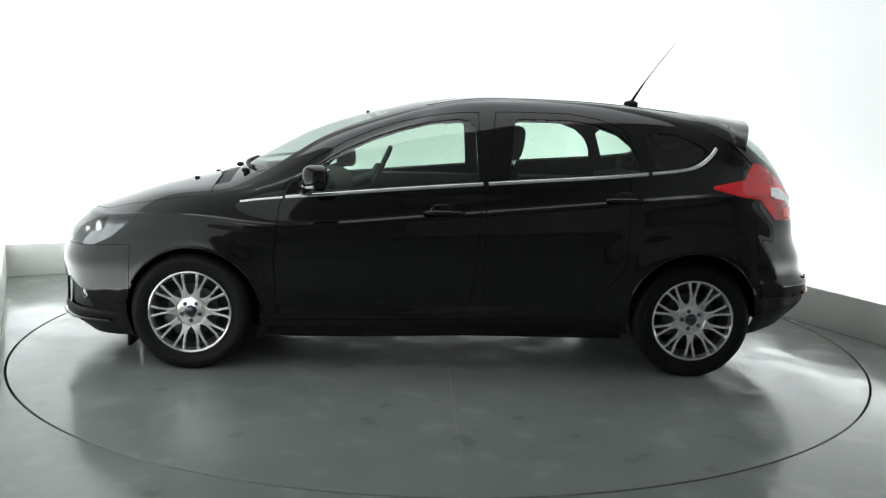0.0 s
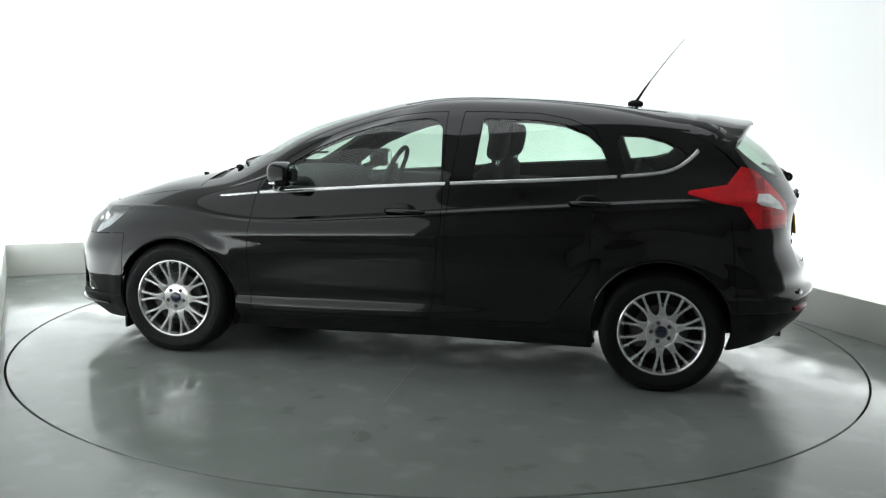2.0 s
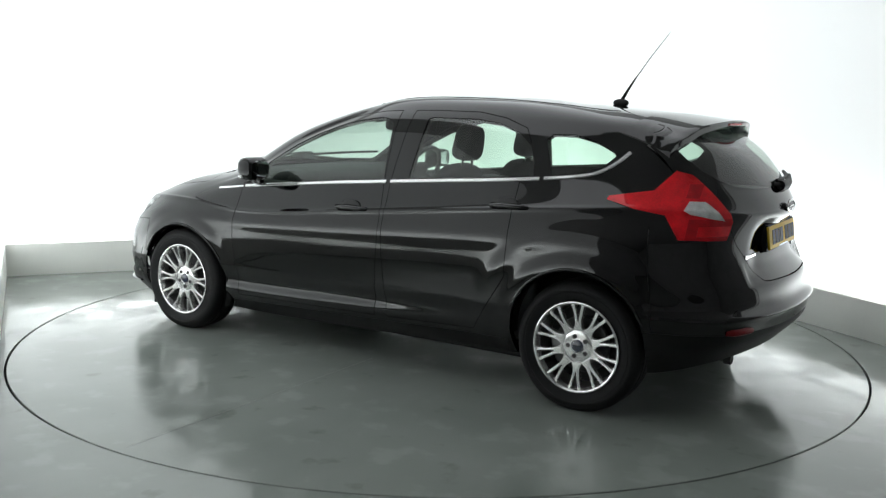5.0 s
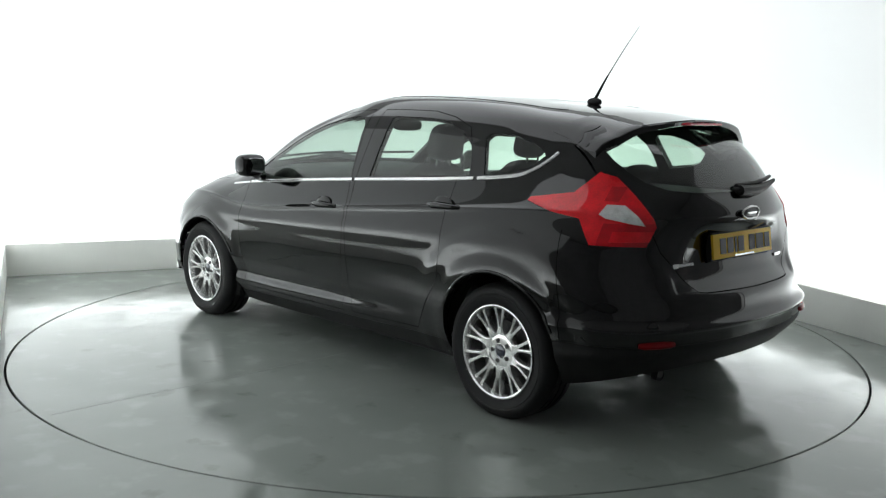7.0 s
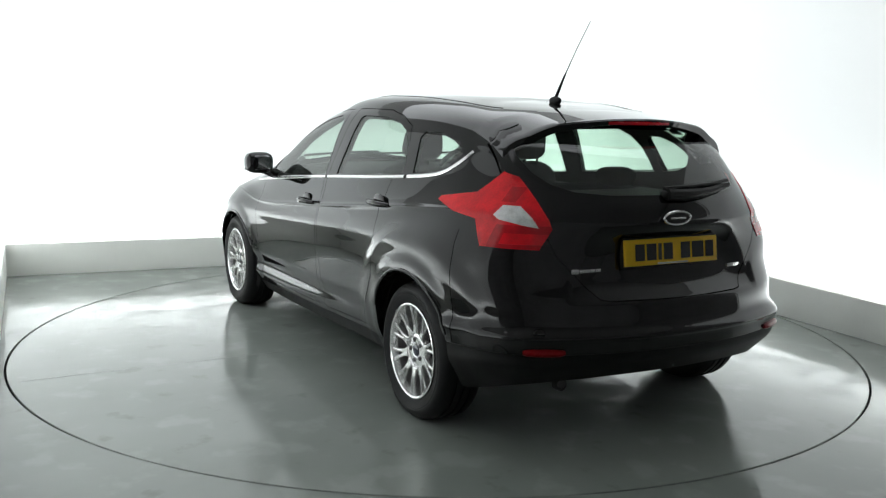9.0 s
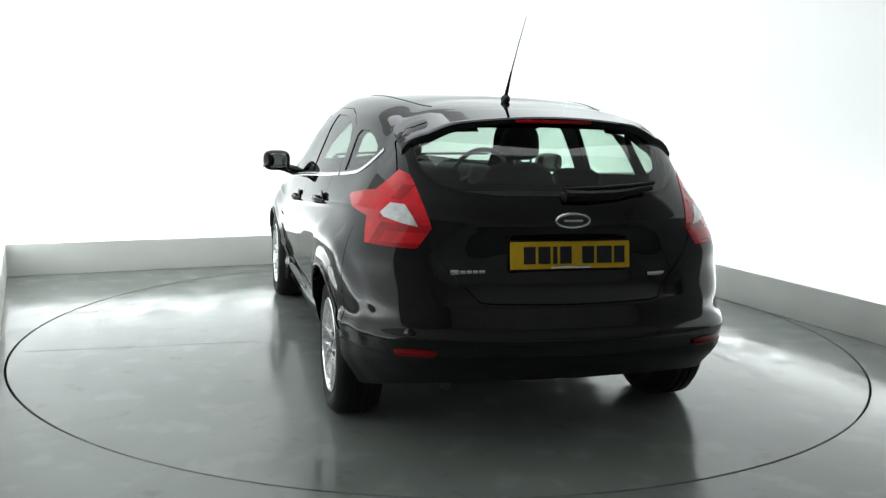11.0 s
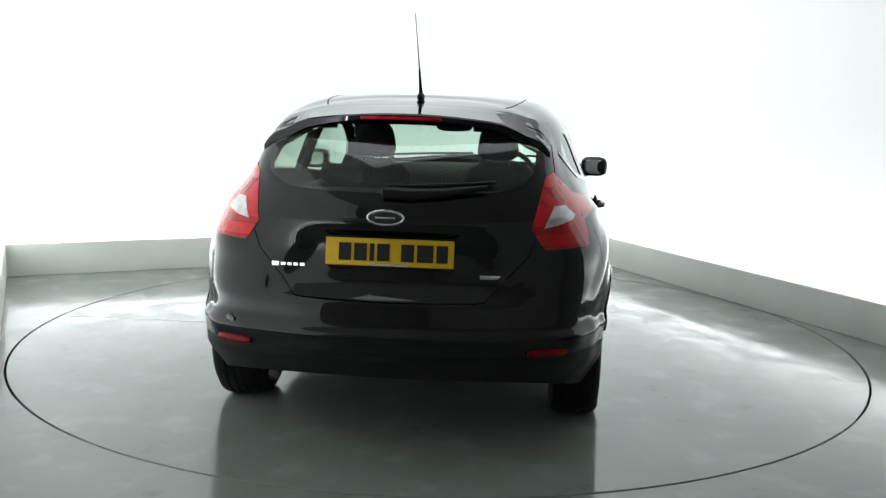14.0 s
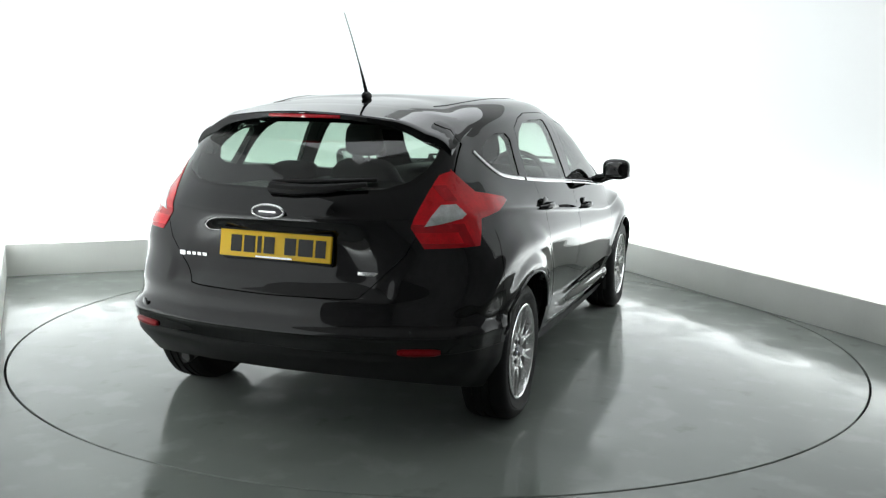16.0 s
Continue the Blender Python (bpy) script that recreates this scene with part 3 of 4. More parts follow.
    bonnet = panel(bm, planes_xy([(2.0, -.1), (1.96, .40), (1.84, .575), (1.60, .675), (1.28, .728), (1.18, .665), (1.262, .33), (1.285, -.1)]), lambda c: c.x > 1.0 and c.z > 0.6, 0.004)
    finish("bonnet", bonnet, PAINT, CAR, "black bonnet", mirror="both", lip=0.02)
    scuttle = carve(bm, [half_plane((1.165, 0, 0), (-1, 0, 0)), half_plane((1.29, 0, 0), (1, 0, 0)), half_plane((0, .60, 0), (0, 1, 0))], lambda c: c.z > 0.9 and c.x > 1.0)
    finish("scuttle_panel", scuttle, TRIM, CAR, "matt black scuttle under the windscreen", mirror="both", shift=-0.01)
    valance = panel(bm, [half_plane((0, 0, .432), (0, 0, 1)), half_plane((-1.67, 0, 0), (1, 0, 0))], lambda c: c.x < -1.5, 0.002)
    finish("rear_valance", valance, TRIM, CAR, "dark textured lower rear apron", mirror="both")
    tailgate = panel(bm, planes_yz([(-.1, .630), (.35, .636), (.455, .648), (.495, .675), (.522, .735), (.556, .816), (.605, .868), (.655, 1.13), (.635, 1.25), (.585, 1.31), (.50, 1.343), (-.1, 1.356)]) + [half_plane((-1.49, 0, 0), (1, 0, 0))], lambda c: c.x < -1.40, 0.004)
    finish("tailgate", tailgate, PAINT, CAR, "black tailgate with a sunk plate field", mirror="both", lip=0.02)
    rear_bumper = panel(bm, [half_plane((-1.685, 0, .6), (1, 0, -0.12)), half_plane((0, .6, .852), (0.06, 0, 1))], lambda c: c.x < -1.5 and c.z < 0.9, 0.003)
    finish("rear_bumper", rear_bumper, PAINT, CAR, "black rear bumper with a protruding ledge", mirror="both", lip=0.02)
    # doors
    front_door = panel(bm, planes_xz([(.875, .262), (.885, .60), (.862, .86), (.832, .985), (.70, 1.113), (.53, 1.212), (.38, 1.278), (.23, 1.325), (.08, 1.358), (-.07, 1.378), (-.262, 1.386), (-.222, 1.0), (-.205, .70), (-.218, .285)]), side, 0.0032)
    pair("front_door", front_door, PAINT, label="black front door", lip=0.022)
    rear_door = panel(bm, planes_xz([(-.228, .286), (-.215, .70), (-.232, 1.0), (-.272, 1.386), (-.40, 1.389), (-.67, 1.386), (-.83, 1.360), (-.965, 1.312), (-1.038, 1.235), (-1.066, 1.165), (-1.090, 1.085), (-1.15, .98), (-1.145, .88), (-1.065, .74), (-.97, .60), (-.958, .31)]), side, 0.0032)
    pair("rear_door", rear_door, PAINT, label="black rear door", lip=0.022)
    sill = panel(bm, [half_plane((.93, 0, 0), (1, 0, 0)), half_plane((-.97, 0, 0), (-1, 0, 0)), half_plane((0, 0, .255), (0.03, 0, 1))], lambda c: c.y > 0.6, 0.001)
    pair("sill", sill, TRIM, label="dark plastic sill cover")
    finish("body", bm, PAINT, CAR, "glossy black painted body shell", mirror="both", lip=0.03)
    return tree


SHELL_TREE = build_panels()


def build_lining():
    """Dark cabin lining behind the panels, open at the windows."""
    bm = shell()
    for pane in (FRONT_PANE, REAR_PANE, QUARTER_PANE):
        carve(bm, planes_xz(pane), lambda c: c.y > 0.35).free()
    carve(bm, planes_yz(TAIL_PANE) + [half_plane((-1.50, 0, 0), (1, 0, 0))], lambda c: c.x < -1.45).free()
    lining = carve(bm, [half_plane((.78, 0, 0), (1, 0, 0)), half_plane((-1.93, 0, 0), (-1, 0, 0)), half_plane((0, 0, .90), (0, 0, -1)), half_plane((0, .30, 0), (0, -1, 0)), half_plane((.78, 0, 1.0), (.40, 0, .92))])
    bm.free()
    finish("cabin_lining", lining, DASH, CAR, "dark pillar and roof lining", mirror="both", lip=0.004, shift=-0.028)


build_lining()


# ---- the car: trim, lamps and fittings ----
def on_flank(x, z, out=0.0, sgn=1):
    loc, no = flank_of(SHELL_TREE, x, z)
    p = loc + no * out
    return Vector((p.x, p.y * sgn, p.z)), Vector((no.x, no.y * sgn, no.z))


def strip(points, half, thick, sgn):
    """A rounded bright moulding laid on the flank along points."""
    bm = bmesh.new()
    rows = []
    n = len(points)
    for i, q in enumerate(points):
        p, no = on_flank(q.x, q.z, 0.0, 1)
        d = (points[min(i + 1, n - 1)] - points[max(i - 1, 0)]).normalized()
        up = no.cross(d).normalized()
        if up.z < 0:
            up = -up
        row = []
        for a, b in ((-1, -.3), (-1, .5), (-.6, 1), (.6, 1), (1, .5), (1, -.3)):
            c = p + up * half * a + no * thick * b
            row.append(bm.verts.new((c.x, c.y * sgn, c.z)))
        rows.append(row)
    for a, b in zip(rows, rows[1:]):
        for k in range(6):
            bm.faces.new((a[k], a[(k + 1) % 6], b[(k + 1) % 6], b[k]))
    bm.faces.new(rows[0])
    bm.faces.new(rows[-1][::-1])
    return bm


def along(x_from, x_to, steps=26):
    """Points of the belt line between two stations."""
    out = []
    for k in range(401):
        p = spline(BELT, k / 400)
        if x_to - 1e-6 <= p.x <= x_from + 1e-6:
            out.append(p)
    step = max(1, len(out) // steps)
    return out[::step] + [out[-1]]


def blob(cx, cy, cz, rx, ry, rz, power=3.0, n=24, m=14):
    """A rounded box-like body (superellipsoid)."""
    bm = bmesh.new()
    f = lambda v: math.copysign(abs(v) ** (2 / power), v)
    grid = []
    for j in range(m + 1):
        b = -math.pi / 2 + math.pi * j / m
        grid.append([bm.verts.new((cx + rx * f(math.cos(b)) * f(math.cos(a)), cy + ry * f(math.cos(b)) * f(math.sin(a)), cz + rz * f(math.sin(b)))) for a in (2 * math.pi * k / n for k in range(n))])
    for j in range(m):
        for k in range(n):
            bm.faces.new((grid[j][k], grid[j][(k + 1) % n], grid[j + 1][(k + 1) % n], grid[j + 1][k]))
    bmesh.ops.remove_doubles(bm, verts=bm.verts, dist=1e-6)
    return bm


def build_trim():
    for sgn in (1, -1):
        for a, b in ((1.072, .842), (.832, -.222), (-.234, -1.088), (-1.10, -1.482)):
            part("chrome_strip", strip(along(a, b), 0.0090 if a < 1 else 0.0062, 0.006 if a < 1 else 0.004, sgn), CHROME, CAR, "bright chrome belt moulding")
        # door handles with their dark scoops
        for x, z in ((.005, .858), (-.955, .942)):
            p, no = on_flank(x, z, -0.004, sgn)
            yaw = math.degrees(math.atan2(no.x, no.y * sgn)) * sgn
            cup = part("handle_cup", blob(0, 0, 0, .068, .010, .048, 2.4), GLOSS_TRIM, CAR, "black handle recess", at=pose(p.x, p.y, p.z, 0, 0, -yaw))
            bar = tube([(.098, 0, .002), (.08, .024 * sgn, .004), (.03, .036 * sgn, .005), (-.04, .036 * sgn, .005), (-.09, .026 * sgn, .004), (-.112, 0, .002)], [.010, .013, .014, .014, .013, .010], 12)
            part("door_handle", bar, PAINT, CAR, "black pull handle", at=pose(p.x, p.y, p.z, 0, 0, -yaw))
        # door mirrors
        shell_bm = blob(0, 0, 0, .082, .088, .066, 3.2, 32, 18)
        for v in shell_bm.verts:
            v.co.x += 0.25 * v.co.y * -1 * 0.5
            if v.co.x < -0.02:
                v.co.x = -0.02 + (v.co.x + 0.02) * 0.55
            v.co.y *= sgn
        m = part("door_mirror", shell_bm, PAINT, CAR, "black door mirror housing", at=pose(.645, .955 * sgn, 1.034))
        face = blob(0, 0, 0, .004, .066, .046, 3.4, 28, 14)
        part("mirror_glass", face, MIRROR, m, "silvered mirror glass", at=pose(-.052, .0, .0, 0, 0, -3 * sgn))
        foot = tube([(.03, -.03 * sgn, -.04), (.06, -.07 * sgn, -.055), (.09, -.13 * sgn, -.075)], [.030, .028, .034], 14, flat=None)
        part("mirror_foot", foot, GLOSS_TRIM, m, "black mirror foot")
        ind = tube([(.055, -.055 * sgn, -.042), (.072, .0, -.043), (.045, .062 * sgn, -.042), (.01, .08 * sgn, -.04)], .011, 10)
        part("side_repeater", ind, CLEAR_LENS, m, "clear indicator strip")
        # mirror triangle in front of the side window
        tri = bmesh.new()
        vs = []
        for x, z in ((.83, .935), (.77, .945), (.77, 1.0), (.80, .985)):
            q, no = on_flank(x, z, 0.004, sgn)
            vs.append(tri.verts.new(q))
        tri.faces.new(vs)
        bmesh.ops.solidify(tri, geom=tri.faces[:], thickness=0.006)
        part("mirror_triangle", tri, GLOSS_TRIM, CAR, "black corner plate")
        # wheel housings and arch lips
        for k, (x, z, r) in enumerate(ARCH):
            lin = lathe([(r + .004, .0), (r + .02, -.02), (r + .022, -.30), (.02, -.30)], 56)
            bmesh.ops.bisect_plane(lin, geom=lin.verts[:] + lin.edges[:] + lin.faces[:], plane_co=(0, 0, -.13 if k == 0 else -.02), plane_no=(0, 0, -1), clear_outer=True)
            part("wheel_housing", lin, TRIM, CAR, "matt black wheel housing", at=pose(x, (.872 if k == 0 else .862) * sgn, z, 0, 0, 0 if sgn > 0 else 180))
            lip = []
            for j in range(41):
                a = radians(-8 + 196 * j / 40)
                q, no = on_flank(x + (r + .006) * math.cos(a), z + (r + .006) * math.sin(a), 0.0005, sgn)
                if q.z > 0.44:
                    lip.append(q)
            part("arch_lip", tube(lip, .0075, 8), PAINT, CAR, "rolled black wheel arch edge")
        part("front_deflector", box(1.655, 1.672, .60, .83, .10, .25, .004), TRIM, CAR, "black rubber air deflector", at=None if sgn > 0 else pose(0, -1.43, 0))
        # bright upper edge of the front apron
        edge = []
        for k in range(13):
            a = Vector((2.10, .42, 0)).lerp(Vector((1.72, .84, 0)), k / 12)
            hit = SHELL_TREE.ray_cast(Vector((a.x * 2, a.y * 2, .225 + .02 * k / 12)), Vector((-a.x, -a.y, 0)).normalized())[0]
            if hit:
                edge.append(Vector((hit.x, hit.y * sgn, hit.z)))
        part("apron_edge", tube(edge, [.004 + .009 * math.sin(math.pi * (k + .3) / (len(edge) + .2)) for k in range(len(edge))], 12, flat=.022), PAINT, CAR, "glossy black apron lip")
        # rear reflectors
        mark = []
        for k in range(9):
            hit = SHELL_TREE.ray_cast(Vector((-4, .565 + .155 * k / 8, .442)), Vector((1, 0, 0)))[0]
            mark.append(Vector((hit.x - .002, hit.y * sgn, hit.z)))
        ref = tube(mark, [.010, .015, .016, .0165, .0165, .0165, .016, .015, .010], 10)
        part("rear_reflector", ref, REFLECTOR_RED, CAR, "red reflector in the rear bumper")
        # roof ditch mouldings
        ditch = []
        for k in range(31):
            x = .10 - 1.42 * k / 30
            y = .468 + .035 * math.sin(math.pi * min(1, (k + 4) / 34)) - .05 * max(0, (k - 20) / 10) ** 2
            hit = SHELL_TREE.ray_cast(Vector((x, y, 3)), Vector((0, 0, -1)))[0]
            if hit:
                ditch.append(Vector((hit.x, hit.y * sgn, hit.z - 0.002)))
        part("roof_moulding", tube(ditch, .0045, 8), TRIM, CAR, "black roof joint moulding")


def build_tail_fittings():
    # roof spoiler
    bm = bmesh.new()
    rows = []
    N = 48
    for k in range(N + 1):
        y = -0.628 + 1.256 * k / N
        a = abs(y)
        te = -1.800 + 0.36 * a * a
        x0 = -1.36 + 0.05 * a
        drop = lambda x: (SHELL_TREE.ray_cast(Vector((x, a, 3)), Vector((0, 0, -1)))[0] or Vector((x, a, 1.20))).z
        z0 = drop(x0) - 0.003
        zt = 1.374 - 0.028 * (a / .40) ** 2 - (0.062 * ((a - .40) / .20) ** 1.6 if a > .40 else 0)
        t = 0.024 + 0.034 * (a / .6) ** 2
        xm = (x0 + te) / 2
        zm = max((z0 + zt) / 2 + 0.006, drop(xm) + 0.005)
        zt = max(zt, drop(te + .07) - 0.012)
        pts = ((x0, z0), (xm, zm), (te + .05, zt + .004), (te + .008, zt + .001), (te, zt - .006), (te + .006, zt - t + .004), (te + .02, zt - t), (te + .13, zt - t - .002 - .02 * a), (x0 - .02, z0 - .045))
        rows.append([bm.verts.new((x, y, z)) for x, z in pts])
    for p, q in zip(rows, rows[1:]):
        n = len(p)
        for i in range(n):
            bm.faces.new((p[i], p[(i + 1) % n], q[(i + 1) % n], q[i]))
    bm.faces.new(rows[0])
    bm.faces.new(rows[-1][::-1])
    sp = part("roof_spoiler", bm, PAINT, CAR, "black roof-edge spoiler over the rear window")
    stop = tube([(-1.802 + .60 * y * y, y, 1.354) for y in (-.17, -.12, -.06, 0, .06, .12, .17)], .0075, 8)
    part("high_stop_lamp", stop, DARK_RED, sp, "slim red high-level stop lamp")
    # number plate, kept unreadable
    plate = part("number_plate", box(-.006, .006, -.26, .26, -.0555, .0555, .003), PLATE_YELLOW, CAR, "yellow rear number plate with dark bars", at=pose(-2.036, 0, .823, 0, 8, 0))
    y = .205
    for w in (.05, .052, .018, .05, 0, .052, .066, .046):
        if w:
            part("plate_bar", box(-.0085, -.0062, y - w, y, -.035, .035), PLATE_BLACK, plate)
            y -= w + .012
        else:
            y -= .035
    part("plate_footer", box(-.0085, -.0062, -.085, .085, -.0535, -.046), ALLOY, plate)
    part("plate_holder", box(-2.031, -1.995, -.255, .255, .755, .885, .004), TRIM, CAR, "black plate holder")
    # badge: plain bright oval
    ring = tube([(0, .072 * math.cos(a), .0275 * math.sin(a)) for a in (2 * math.pi * k / 40 for k in range(40))], .0055, 8, closed=True)
    badge = part("badge", ring, CHROME, CAR, "chrome-rimmed oval badge", at=pose(-2.073, .012, .968, 0, -4, 0))
    part("badge_field", blob(.004, 0, 0, .008, .070, .026, 2.0, 32, 10), LAMP_DARK, badge, "dark oval field")
    part("badge_bar", box(-.0075, -.004, -.040, .040, -.004, .005, .001), CHROME, badge)
    # model script and small plaque as plain bars
    for y0, y1, h in ((.495, .462, .010), (.457, .434, .007), (.429, .408, .007), (.403, .382, .007), (.377, .352, .007)):
        hit = SHELL_TREE.ray_cast(Vector((-4, (y0 + y1) / 2, .755)), Vector((1, 0, 0)))[0]
        part("lettering_bar", box(-.003, .004, -(y0 - y1) / 2, (y0 - y1) / 2, -h, h, .001), ALLOY, CAR, at=pose(hit.x - .001, (y0 + y1) / 2, .755, 0, 0, -10))
    hit = SHELL_TREE.ray_cast(Vector((-4, .405, .733)), Vector((1, 0, 0)))[0]
    part("lettering_bar", box(-.003, .004, -.042, .042, -.008, .008, .001), ALLOY, CAR, at=pose(hit.x - .001, -.405, .733, 0, 0, 8))
    # cover of the towing eye and the end of the exhaust
    spot = SHELL_TREE.ray_cast(Vector((-4, .665, .515)), Vector((1, 0, 0)))[0]
    part("towing_eye_cover", lathe([(0, .003), (.021, .002), (.025, .0), (.026, -.006)], 24), PAINT, CAR, "round black towing eye cover", at=pose(spot.x, spot.y, spot.z, 0, 0, 58))
    pipe = part("exhaust_pipe", tube([(-1.60, .40, .33), (-1.80, .49, .295), (-1.965, .50, .272)], .024, 16), DARK_METAL, CAR, "dull steel exhaust pipe")
    part("pipe_mouth", lathe([(.0, -.004), (.019, -.004), (.0245, -.001), (.0255, .003), (.026, -.03)], 24), RUBBER_GAP, pipe, "dark disc over the pipe mouth", at=pose(-1.967, .50, .2718, 0, 0, 90))
    # rear wiper
    w = part("rear_wiper", blob(-2.004, -.005, 1.058, .030, .050, .024, 2.6), TRIM, CAR, "black rear wiper")
    part("wiper_arm", tube([(-2.018, .03, 1.062), (-2.018, -.08, 1.058), (-2.004, -.21, 1.066), (-1.968, -.38, 1.092)], [.026, .026, .020, .010], 10), TRIM, w)
    part("wiper_blade", tube([(-2.000, .03, 1.086), (-2.000, -.13, 1.092), (-1.975, -.28, 1.100), (-1.930, -.41, 1.108)], .009, 8), TRIM, w)
    # aerial
    base = part("aerial_base", blob(-1.15, 0, 1.450, .045, .018, .022, 2.2), TRIM, CAR, "black aerial foot")
    part("aerial_stub", tube([(-1.15, 0, 1.458), (-1.19, 0, 1.525), (-1.225, 0, 1.58)], [.010, .007, .005], 10), TRIM, base)
    part("aerial_mast", tube([(-1.225, 0, 1.58), (-1.31, 0, 1.70), (-1.405, 0, 1.822)], [.0034, .0026, .0018], 8), DARK_METAL, base, "thin whip aerial")


def build_front_wipers():
    for y0, y1 in ((.50, -.10), (-.02, -.60)):
        def at_screen(y, up):
            hit = SHELL_TREE.ray_cast(Vector((4, abs(y), 1.035 + up)), Vector((-1, 0, 0)))[0] or Vector((1.1, abs(y), 1.03))
            return Vector((hit.x + .012, y, hit.z + .006))
        w = part("front_wiper", tube([at_screen(y0 + (y1 - y0) * k / 8, .012 + .022 * k / 8) for k in range(9)], .008, 8), TRIM, CAR, "black windscreen wiper")
        part("wiper_pivot", blob(at_screen(y0, 0).x + .02, y0, 1.030, .022, .022, .014, 2.4), TRIM, w)
    for y in (.28, -.28):
        hit = SHELL_TREE.ray_cast(Vector((1.42, abs(y), 3)), Vector((0, 0, -1)))[0]
        part("washer_jet", blob(1.42, y, hit.z + .004, .016, .012, .008, 2.4), TRIM, CAR, "small black washer jet")


build_trim()
build_front_wipers()
build_tail_fittings()


# ---- the car: wheels ----
def prism(poly, y0, y1, bevel=0.0025):
    bm = bmesh.new()
    a = [bm.verts.new((x, y0, z)) for x, z in poly]
    b = [bm.verts.new((x, y1, z)) for x, z in poly]
    bm.faces.new(a)
    bm.faces.new(b[::-1])
    n = len(poly)
    for i in range(n):
        bm.faces.new((a[i], b[i], b[(i + 1) % n], a[(i + 1) % n]))
    bmesh.ops.recalc_face_normals(bm, faces=bm.faces)
    top = [e for e in bm.edges if all(abs(v.co.y - y1) < 1e-6 for v in e.verts)]
    bmesh.ops.bevel(bm, geom=top, offset=bevel, segments=2, affect="EDGES")
    return bm


def dished(bm):
    """Sink the spoke towards the hub."""
    for v in bm.verts:
        v.co.y -= 0.024 * max(0.0, 1 - math.hypot(v.co.x, v.co.z) / 0.20)
    return bm


HUB_Z = 0.307


def build_wheels():
    for k, (x, y) in enumerate(((1.320, .902), (-1.347, .884))):
        for sgn in (1, -1):
            spin = 18 if k else 36
            rim = lathe([(.2145, -.013), (.2195, -.003), (.2185, .004), (.213, .006), (.207, .002), (.2035, -.010), (.199, -.03)], 96)
            barrel = lathe([(.199, -.0305), (.193, -.06), (.187, -.13), (.196, -.185)], 96)
            wheel = part("wheel", rim, ALLOY, CAR, "silver alloy wheel with ten forked spokes", at=pose(x, y * sgn, HUB_Z, 0, spin, 0 if sgn > 0 else 180))
            part("barrel", barrel, BARREL_METAL, wheel, "grey rim barrel")
            tread = [(.213, -.012), (.222, -.004), (.240, .004), (.262, .0085), (.264, .0065), (.268, .0085), (.285, .006), (.300, -.004), (.308, -.014), (.3125, -.024), (.3145, -.036)]
            for g in (-.062, -.100, -.138):
                tread += [(.316, g + .006), (.308, g + .005), (.308, g - .005), (.316, g - .006)]
            tread += [(.3125, -.176), (.300, -.195), (.262, -.207), (.222, -.200), (.205, -.19)]
            tyre = lathe(tread, 96)
            # the weight of the car flattens the tyre where it stands and swells its wall
            down = Vector((math.sin(radians(spin)), 0, -math.cos(radians(spin))))
            for v in tyre.verts:
                deep = v.co.dot(down)
                if deep > .20:
                    v.co.y += (.006 if v.co.y > -.1 else -.006) * soft(.20, .26, deep) * soft(.316, .27, deep)
                if deep > HUB_Z - .0005:
                    v.co -= down * (deep - HUB_Z + .0005)
            part("tyre", tyre, RUBBER, wheel, "black road tyre")
            hub = lathe([(.0, -.026), (.030, -.026), (.034, -.022), (.042, -.023), (.060, -.024), (.080, -.027), (.088, -.034), (.090, -.05), (.0, -.05)], 48)
            part("hub", hub, ALLOY, wheel)
            for j in range(10):
                a0 = 2 * math.pi * j / 10
                pol = lambda r, d: (r * math.cos(a0 + d), r * math.sin(a0 + d))
                half = ((.082, .31), (.090, .250), (.097, .195), (.108, .150), (.128, .122), (.165, .134), (.206, .166), (.206, .088), (.165, .060), (.138, .034), (.126, .016))
                arms = [pol(r, -d) for r, d in half] + [pol(.122, 0.0)] + [pol(r, d) for r, d in reversed(half)]
                part("spoke", dished(prism(arms, -.038, -.002, .0052)), ALLOY, wheel)
            for j in range(5):
                a0 = 2 * math.pi * j / 5 + .3
                part("wheel_nut", lathe([(.0, .004), (.008, .004), (.0115, .001), (.0115, -.012)], 6), DARK_METAL, wheel, at=pose(.049 * math.cos(a0), -.021, .049 * math.sin(a0)))
            part("hub_cap", lathe([(.0, .002), (.018, .001), (.026, -.002), (.029, -.008), (.029, -.014)], 32), BADGE_BLUE, wheel, "dark blue hub cap", at=pose(0, -.018, 0))
            part("brake_disc", lathe([(.06, -.075), (.132, -.075), (.136, -.079), (.136, -.097), (.06, -.10)], 48), DARK_METAL, wheel, "grey brake disc")
            part("brake_caliper", box(.075, .150, -.125, -.055, -.06, .06, .012), DARK_METAL, wheel)
            back = lathe([(.02, -.11), (.188, -.118)], 48)
            part("brake_shield", back, TRIM, wheel)


build_wheels()


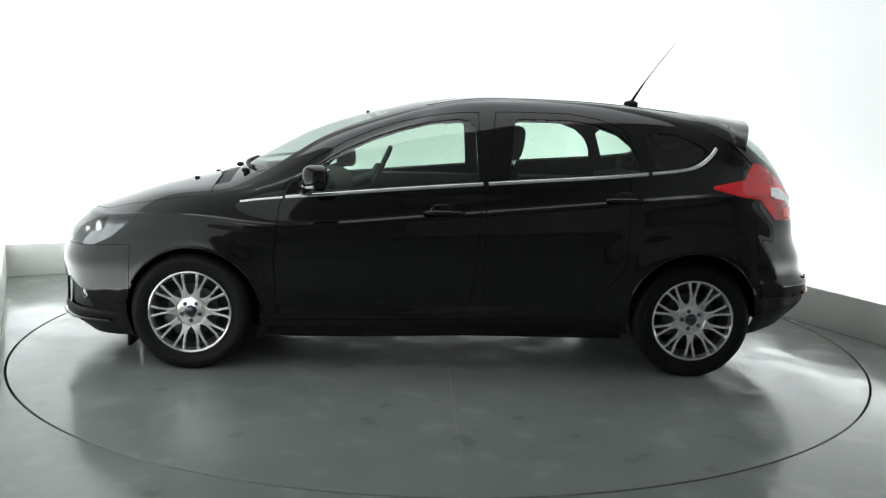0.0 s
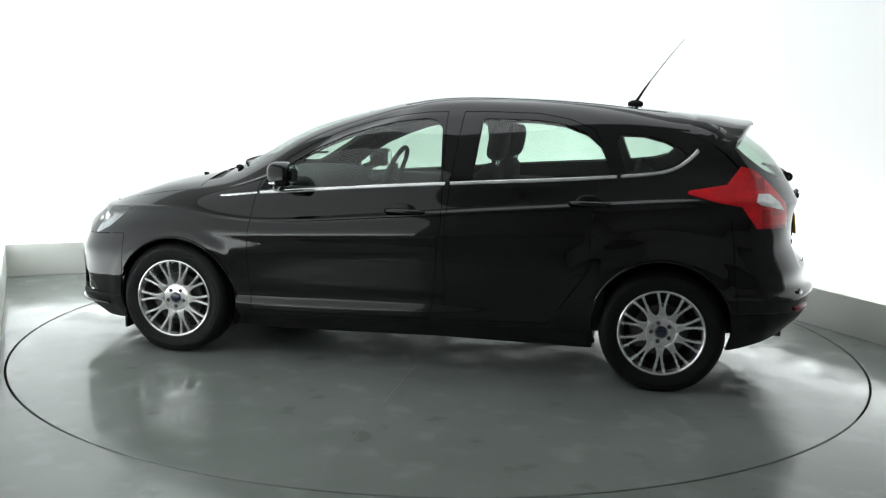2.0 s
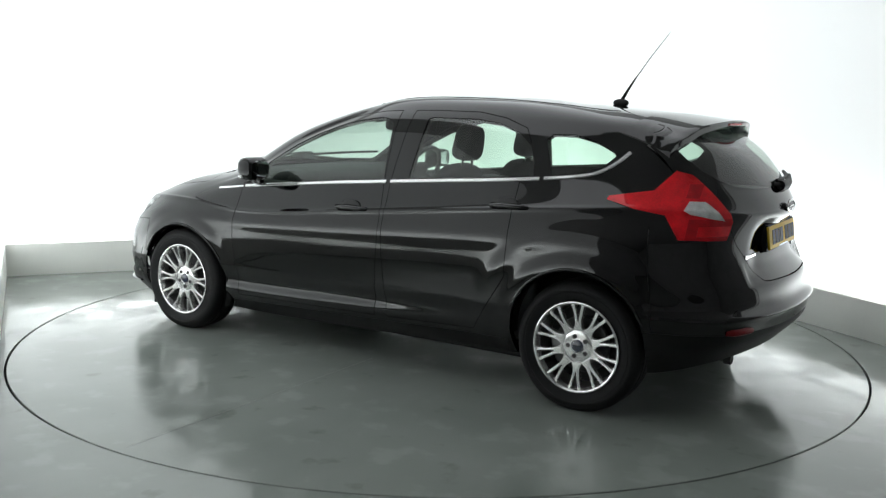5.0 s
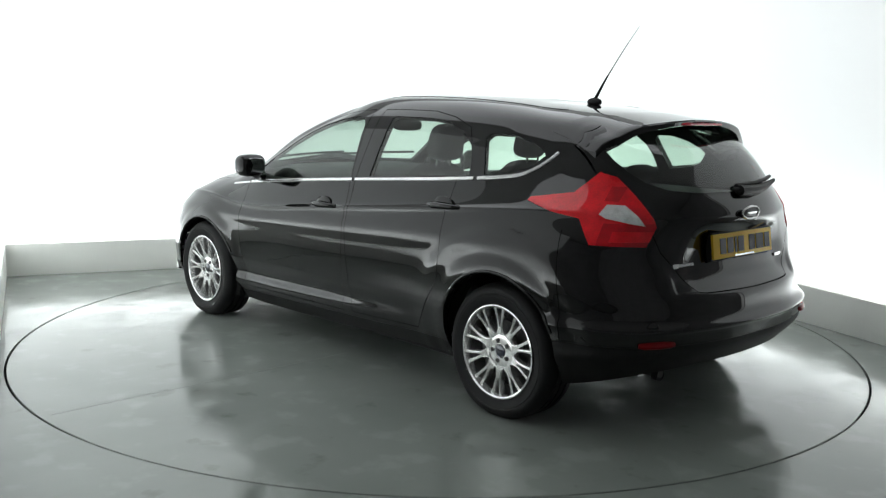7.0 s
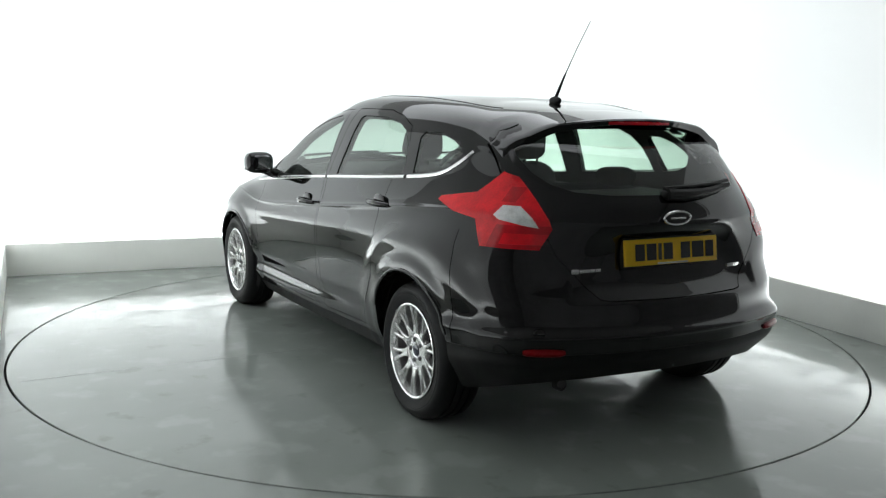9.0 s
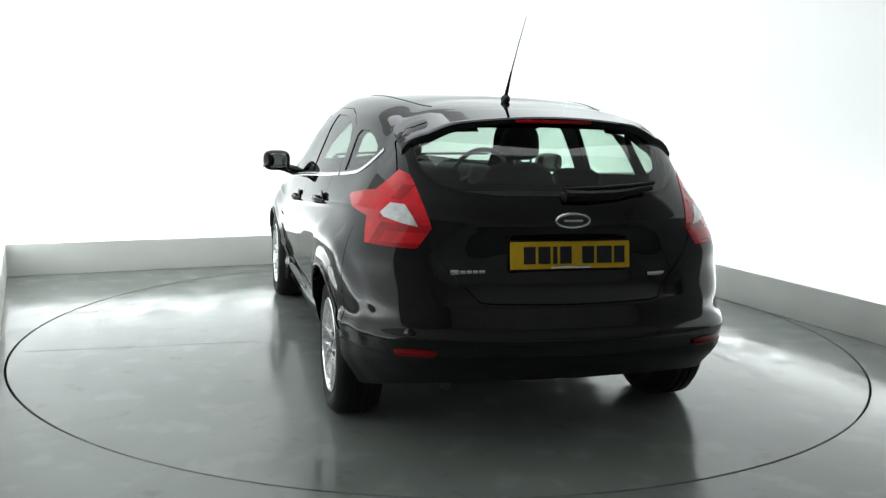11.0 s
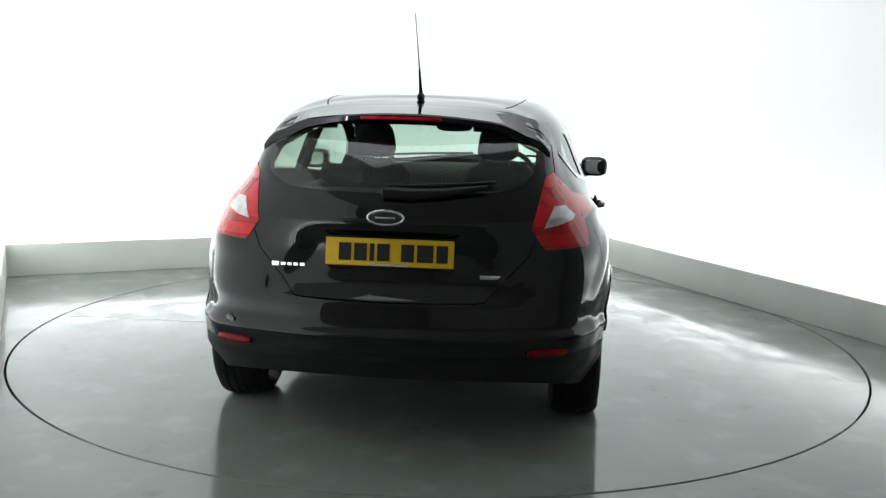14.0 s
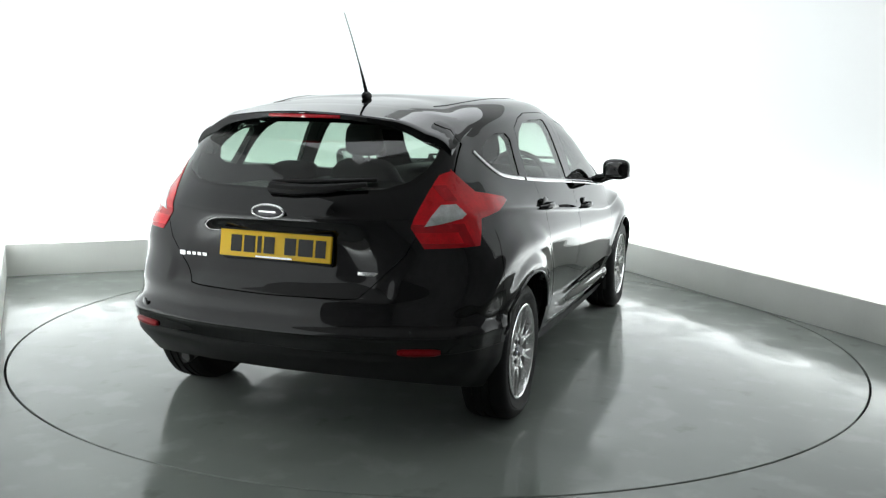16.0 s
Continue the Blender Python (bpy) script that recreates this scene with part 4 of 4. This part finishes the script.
# ---- the car: cabin and underside ----
def build_cabin():
    under = box(-1.0, 1.75, -.55, .55, .155, .26, .01)
    add_box(under, -1.80, -1.0, -.58, .58, .255, .42, .03)
    add_box(under, -1.0, .95, -.76, .76, .17, .26, .01)
    add_box(under, -1.38, -1.24, -.62, .62, .27, .33, .02)
    part("underbody", under, TRIM, CAR, "dark underbody tray")
    part("engine_bay", box(1.05, 1.85, -.56, .56, .26, .80, .03), TRIM, CAR, "dark engine block cover")
    for y in (.735, -.735):
        part("door_card", box(-1.05, .86, y - .03, y + .03, .26, .955, .02), CABIN, CAR, "dark door lining")
        part("load_side", box(-1.80, -1.06, y * .86 - .03, y * .86 + .03, .66, 1.0, .02), CABIN, CAR, "dark load bay lining")
    part("bulkhead", box(-1.90, -1.05, -.56, .56, .50, .56, .02), CABIN, CAR, "dark load floor")
    dash = blob(.84, 0, .86, .28, .70, .155, 4.0, 40, 14)
    part("dashboard", dash, DASH, CAR, "dark moulded dashboard")
    wheel = tube([(0, .185 * math.cos(a), .185 * math.sin(a)) for a in (2 * math.pi * k / 40 for k in range(40))], .016, 10, closed=True)
    sw = part("steering_wheel", wheel, CABIN, CAR, "dark three-spoke steering wheel", at=pose(.40, -.37, .965, 0, -24, 0))
    part("wheel_boss", blob(.02, 0, 0, .03, .075, .065, 2.6), CABIN, sw)
    for a in (200, 340, 270):
        part("wheel_spoke", tube([(.015, .05 * math.cos(radians(a)), .05 * math.sin(radians(a))), (0, .18 * math.cos(radians(a)), .18 * math.sin(radians(a)))], .014, 8), CABIN, sw)
    part("steering_column", tube([(.42, -.37, .955), (.70, -.37, .85)], .035, 12), CABIN, CAR)
    for y in (.37, -.37):
        seat = part("front_seat", blob(.02, y, .50, .27, .25, .10, 3.5), SEAT, CAR, "dark cloth front seat")
        back = blob(0, 0, .31, .075, .235, .33, 3.6, 28, 18)
        part("backrest", back, SEAT, seat, at=pose(-.20, y, .48, 0, -17, 0))
        rest = blob(0, 0, 0, .055, .112, .100, 3.4, 26, 14)
        for v in rest.verts:
            v.co.y *= 1 - .12 * (v.co.z / .095)
        part("headrest", rest, SEAT, seat, at=pose(-.41, y * .95, 1.212, 0, -10, 0))
        for d in (-.05, .05):
            part("headrest_post", tube([(-.40, y + d, 1.04), (-.425, y + d, 1.17)], .007, 8), CHROME, seat)
    bench = part("rear_seat", blob(-.78, 0, .52, .26, .64, .10, 4.5, 36, 12), SEAT, CAR, "dark cloth rear bench")
    part("backrest", blob(0, 0, .27, .075, .62, .27, 5.0, 40, 16), SEAT, bench, at=pose(-1.02, 0, .52, 0, -20, 0))
    for y in (.36, -.36):
        part("headrest", blob(0, 0, 0, .05, .12, .045, 3.2, 24, 12), SEAT, bench, at=pose(-1.215, y, 1.072, 0, -16, 0))
    part("parcel_shelf", box(-1.84, -1.26, -.54, .54, .985, 1.01, .008), CABIN, CAR, "dark parcel shelf")
    part("inside_mirror", blob(.36, -.03, 1.285, .018, .118, .036, 3.0), DASH, CAR, "dark inside mirror")
    part("mirror_stalk", tube([(.37, -.02, 1.315), (.46, 0, 1.365)], .012, 8), DASH, CAR)
    part("silencer", blob(-1.60, .26, .345, .11, .20, .05, 3.0), DARK_METAL, CAR, "dull exhaust silencer")


build_cabin()


# ---- what moves: the disc turns and carries the car ----
def motions():
    turns = ((0.0, 181.9), (0.5, 178.55), (1.0, 175.2), (2.0, 168.45), (3.0, 161.6), (4.0, 154.7), (6.5, 137.22), (7.5, 130.2), (8.5, 123.22), (9.0, 119.75), (11.5, 102.25), (12.5, 95.25), (13.5, 88.24), (14.5, 81.27), (15.0, 77.8), (15.5, 74.3), (16.0, 70.8))
    walk(turntable, [(t, pose(0, 0, 0, 0, 0, a)) for t, a in turns])
    walk(CAR, [(t, pose(0, 0, 0, 0, 0, a) @ pose(0.015, 0.022, 0.0) @ pose(-2.0, 0, 0, 0, 0, -0.6) @ pose(2.0, 0, 0)) for t, a in turns])


motions()
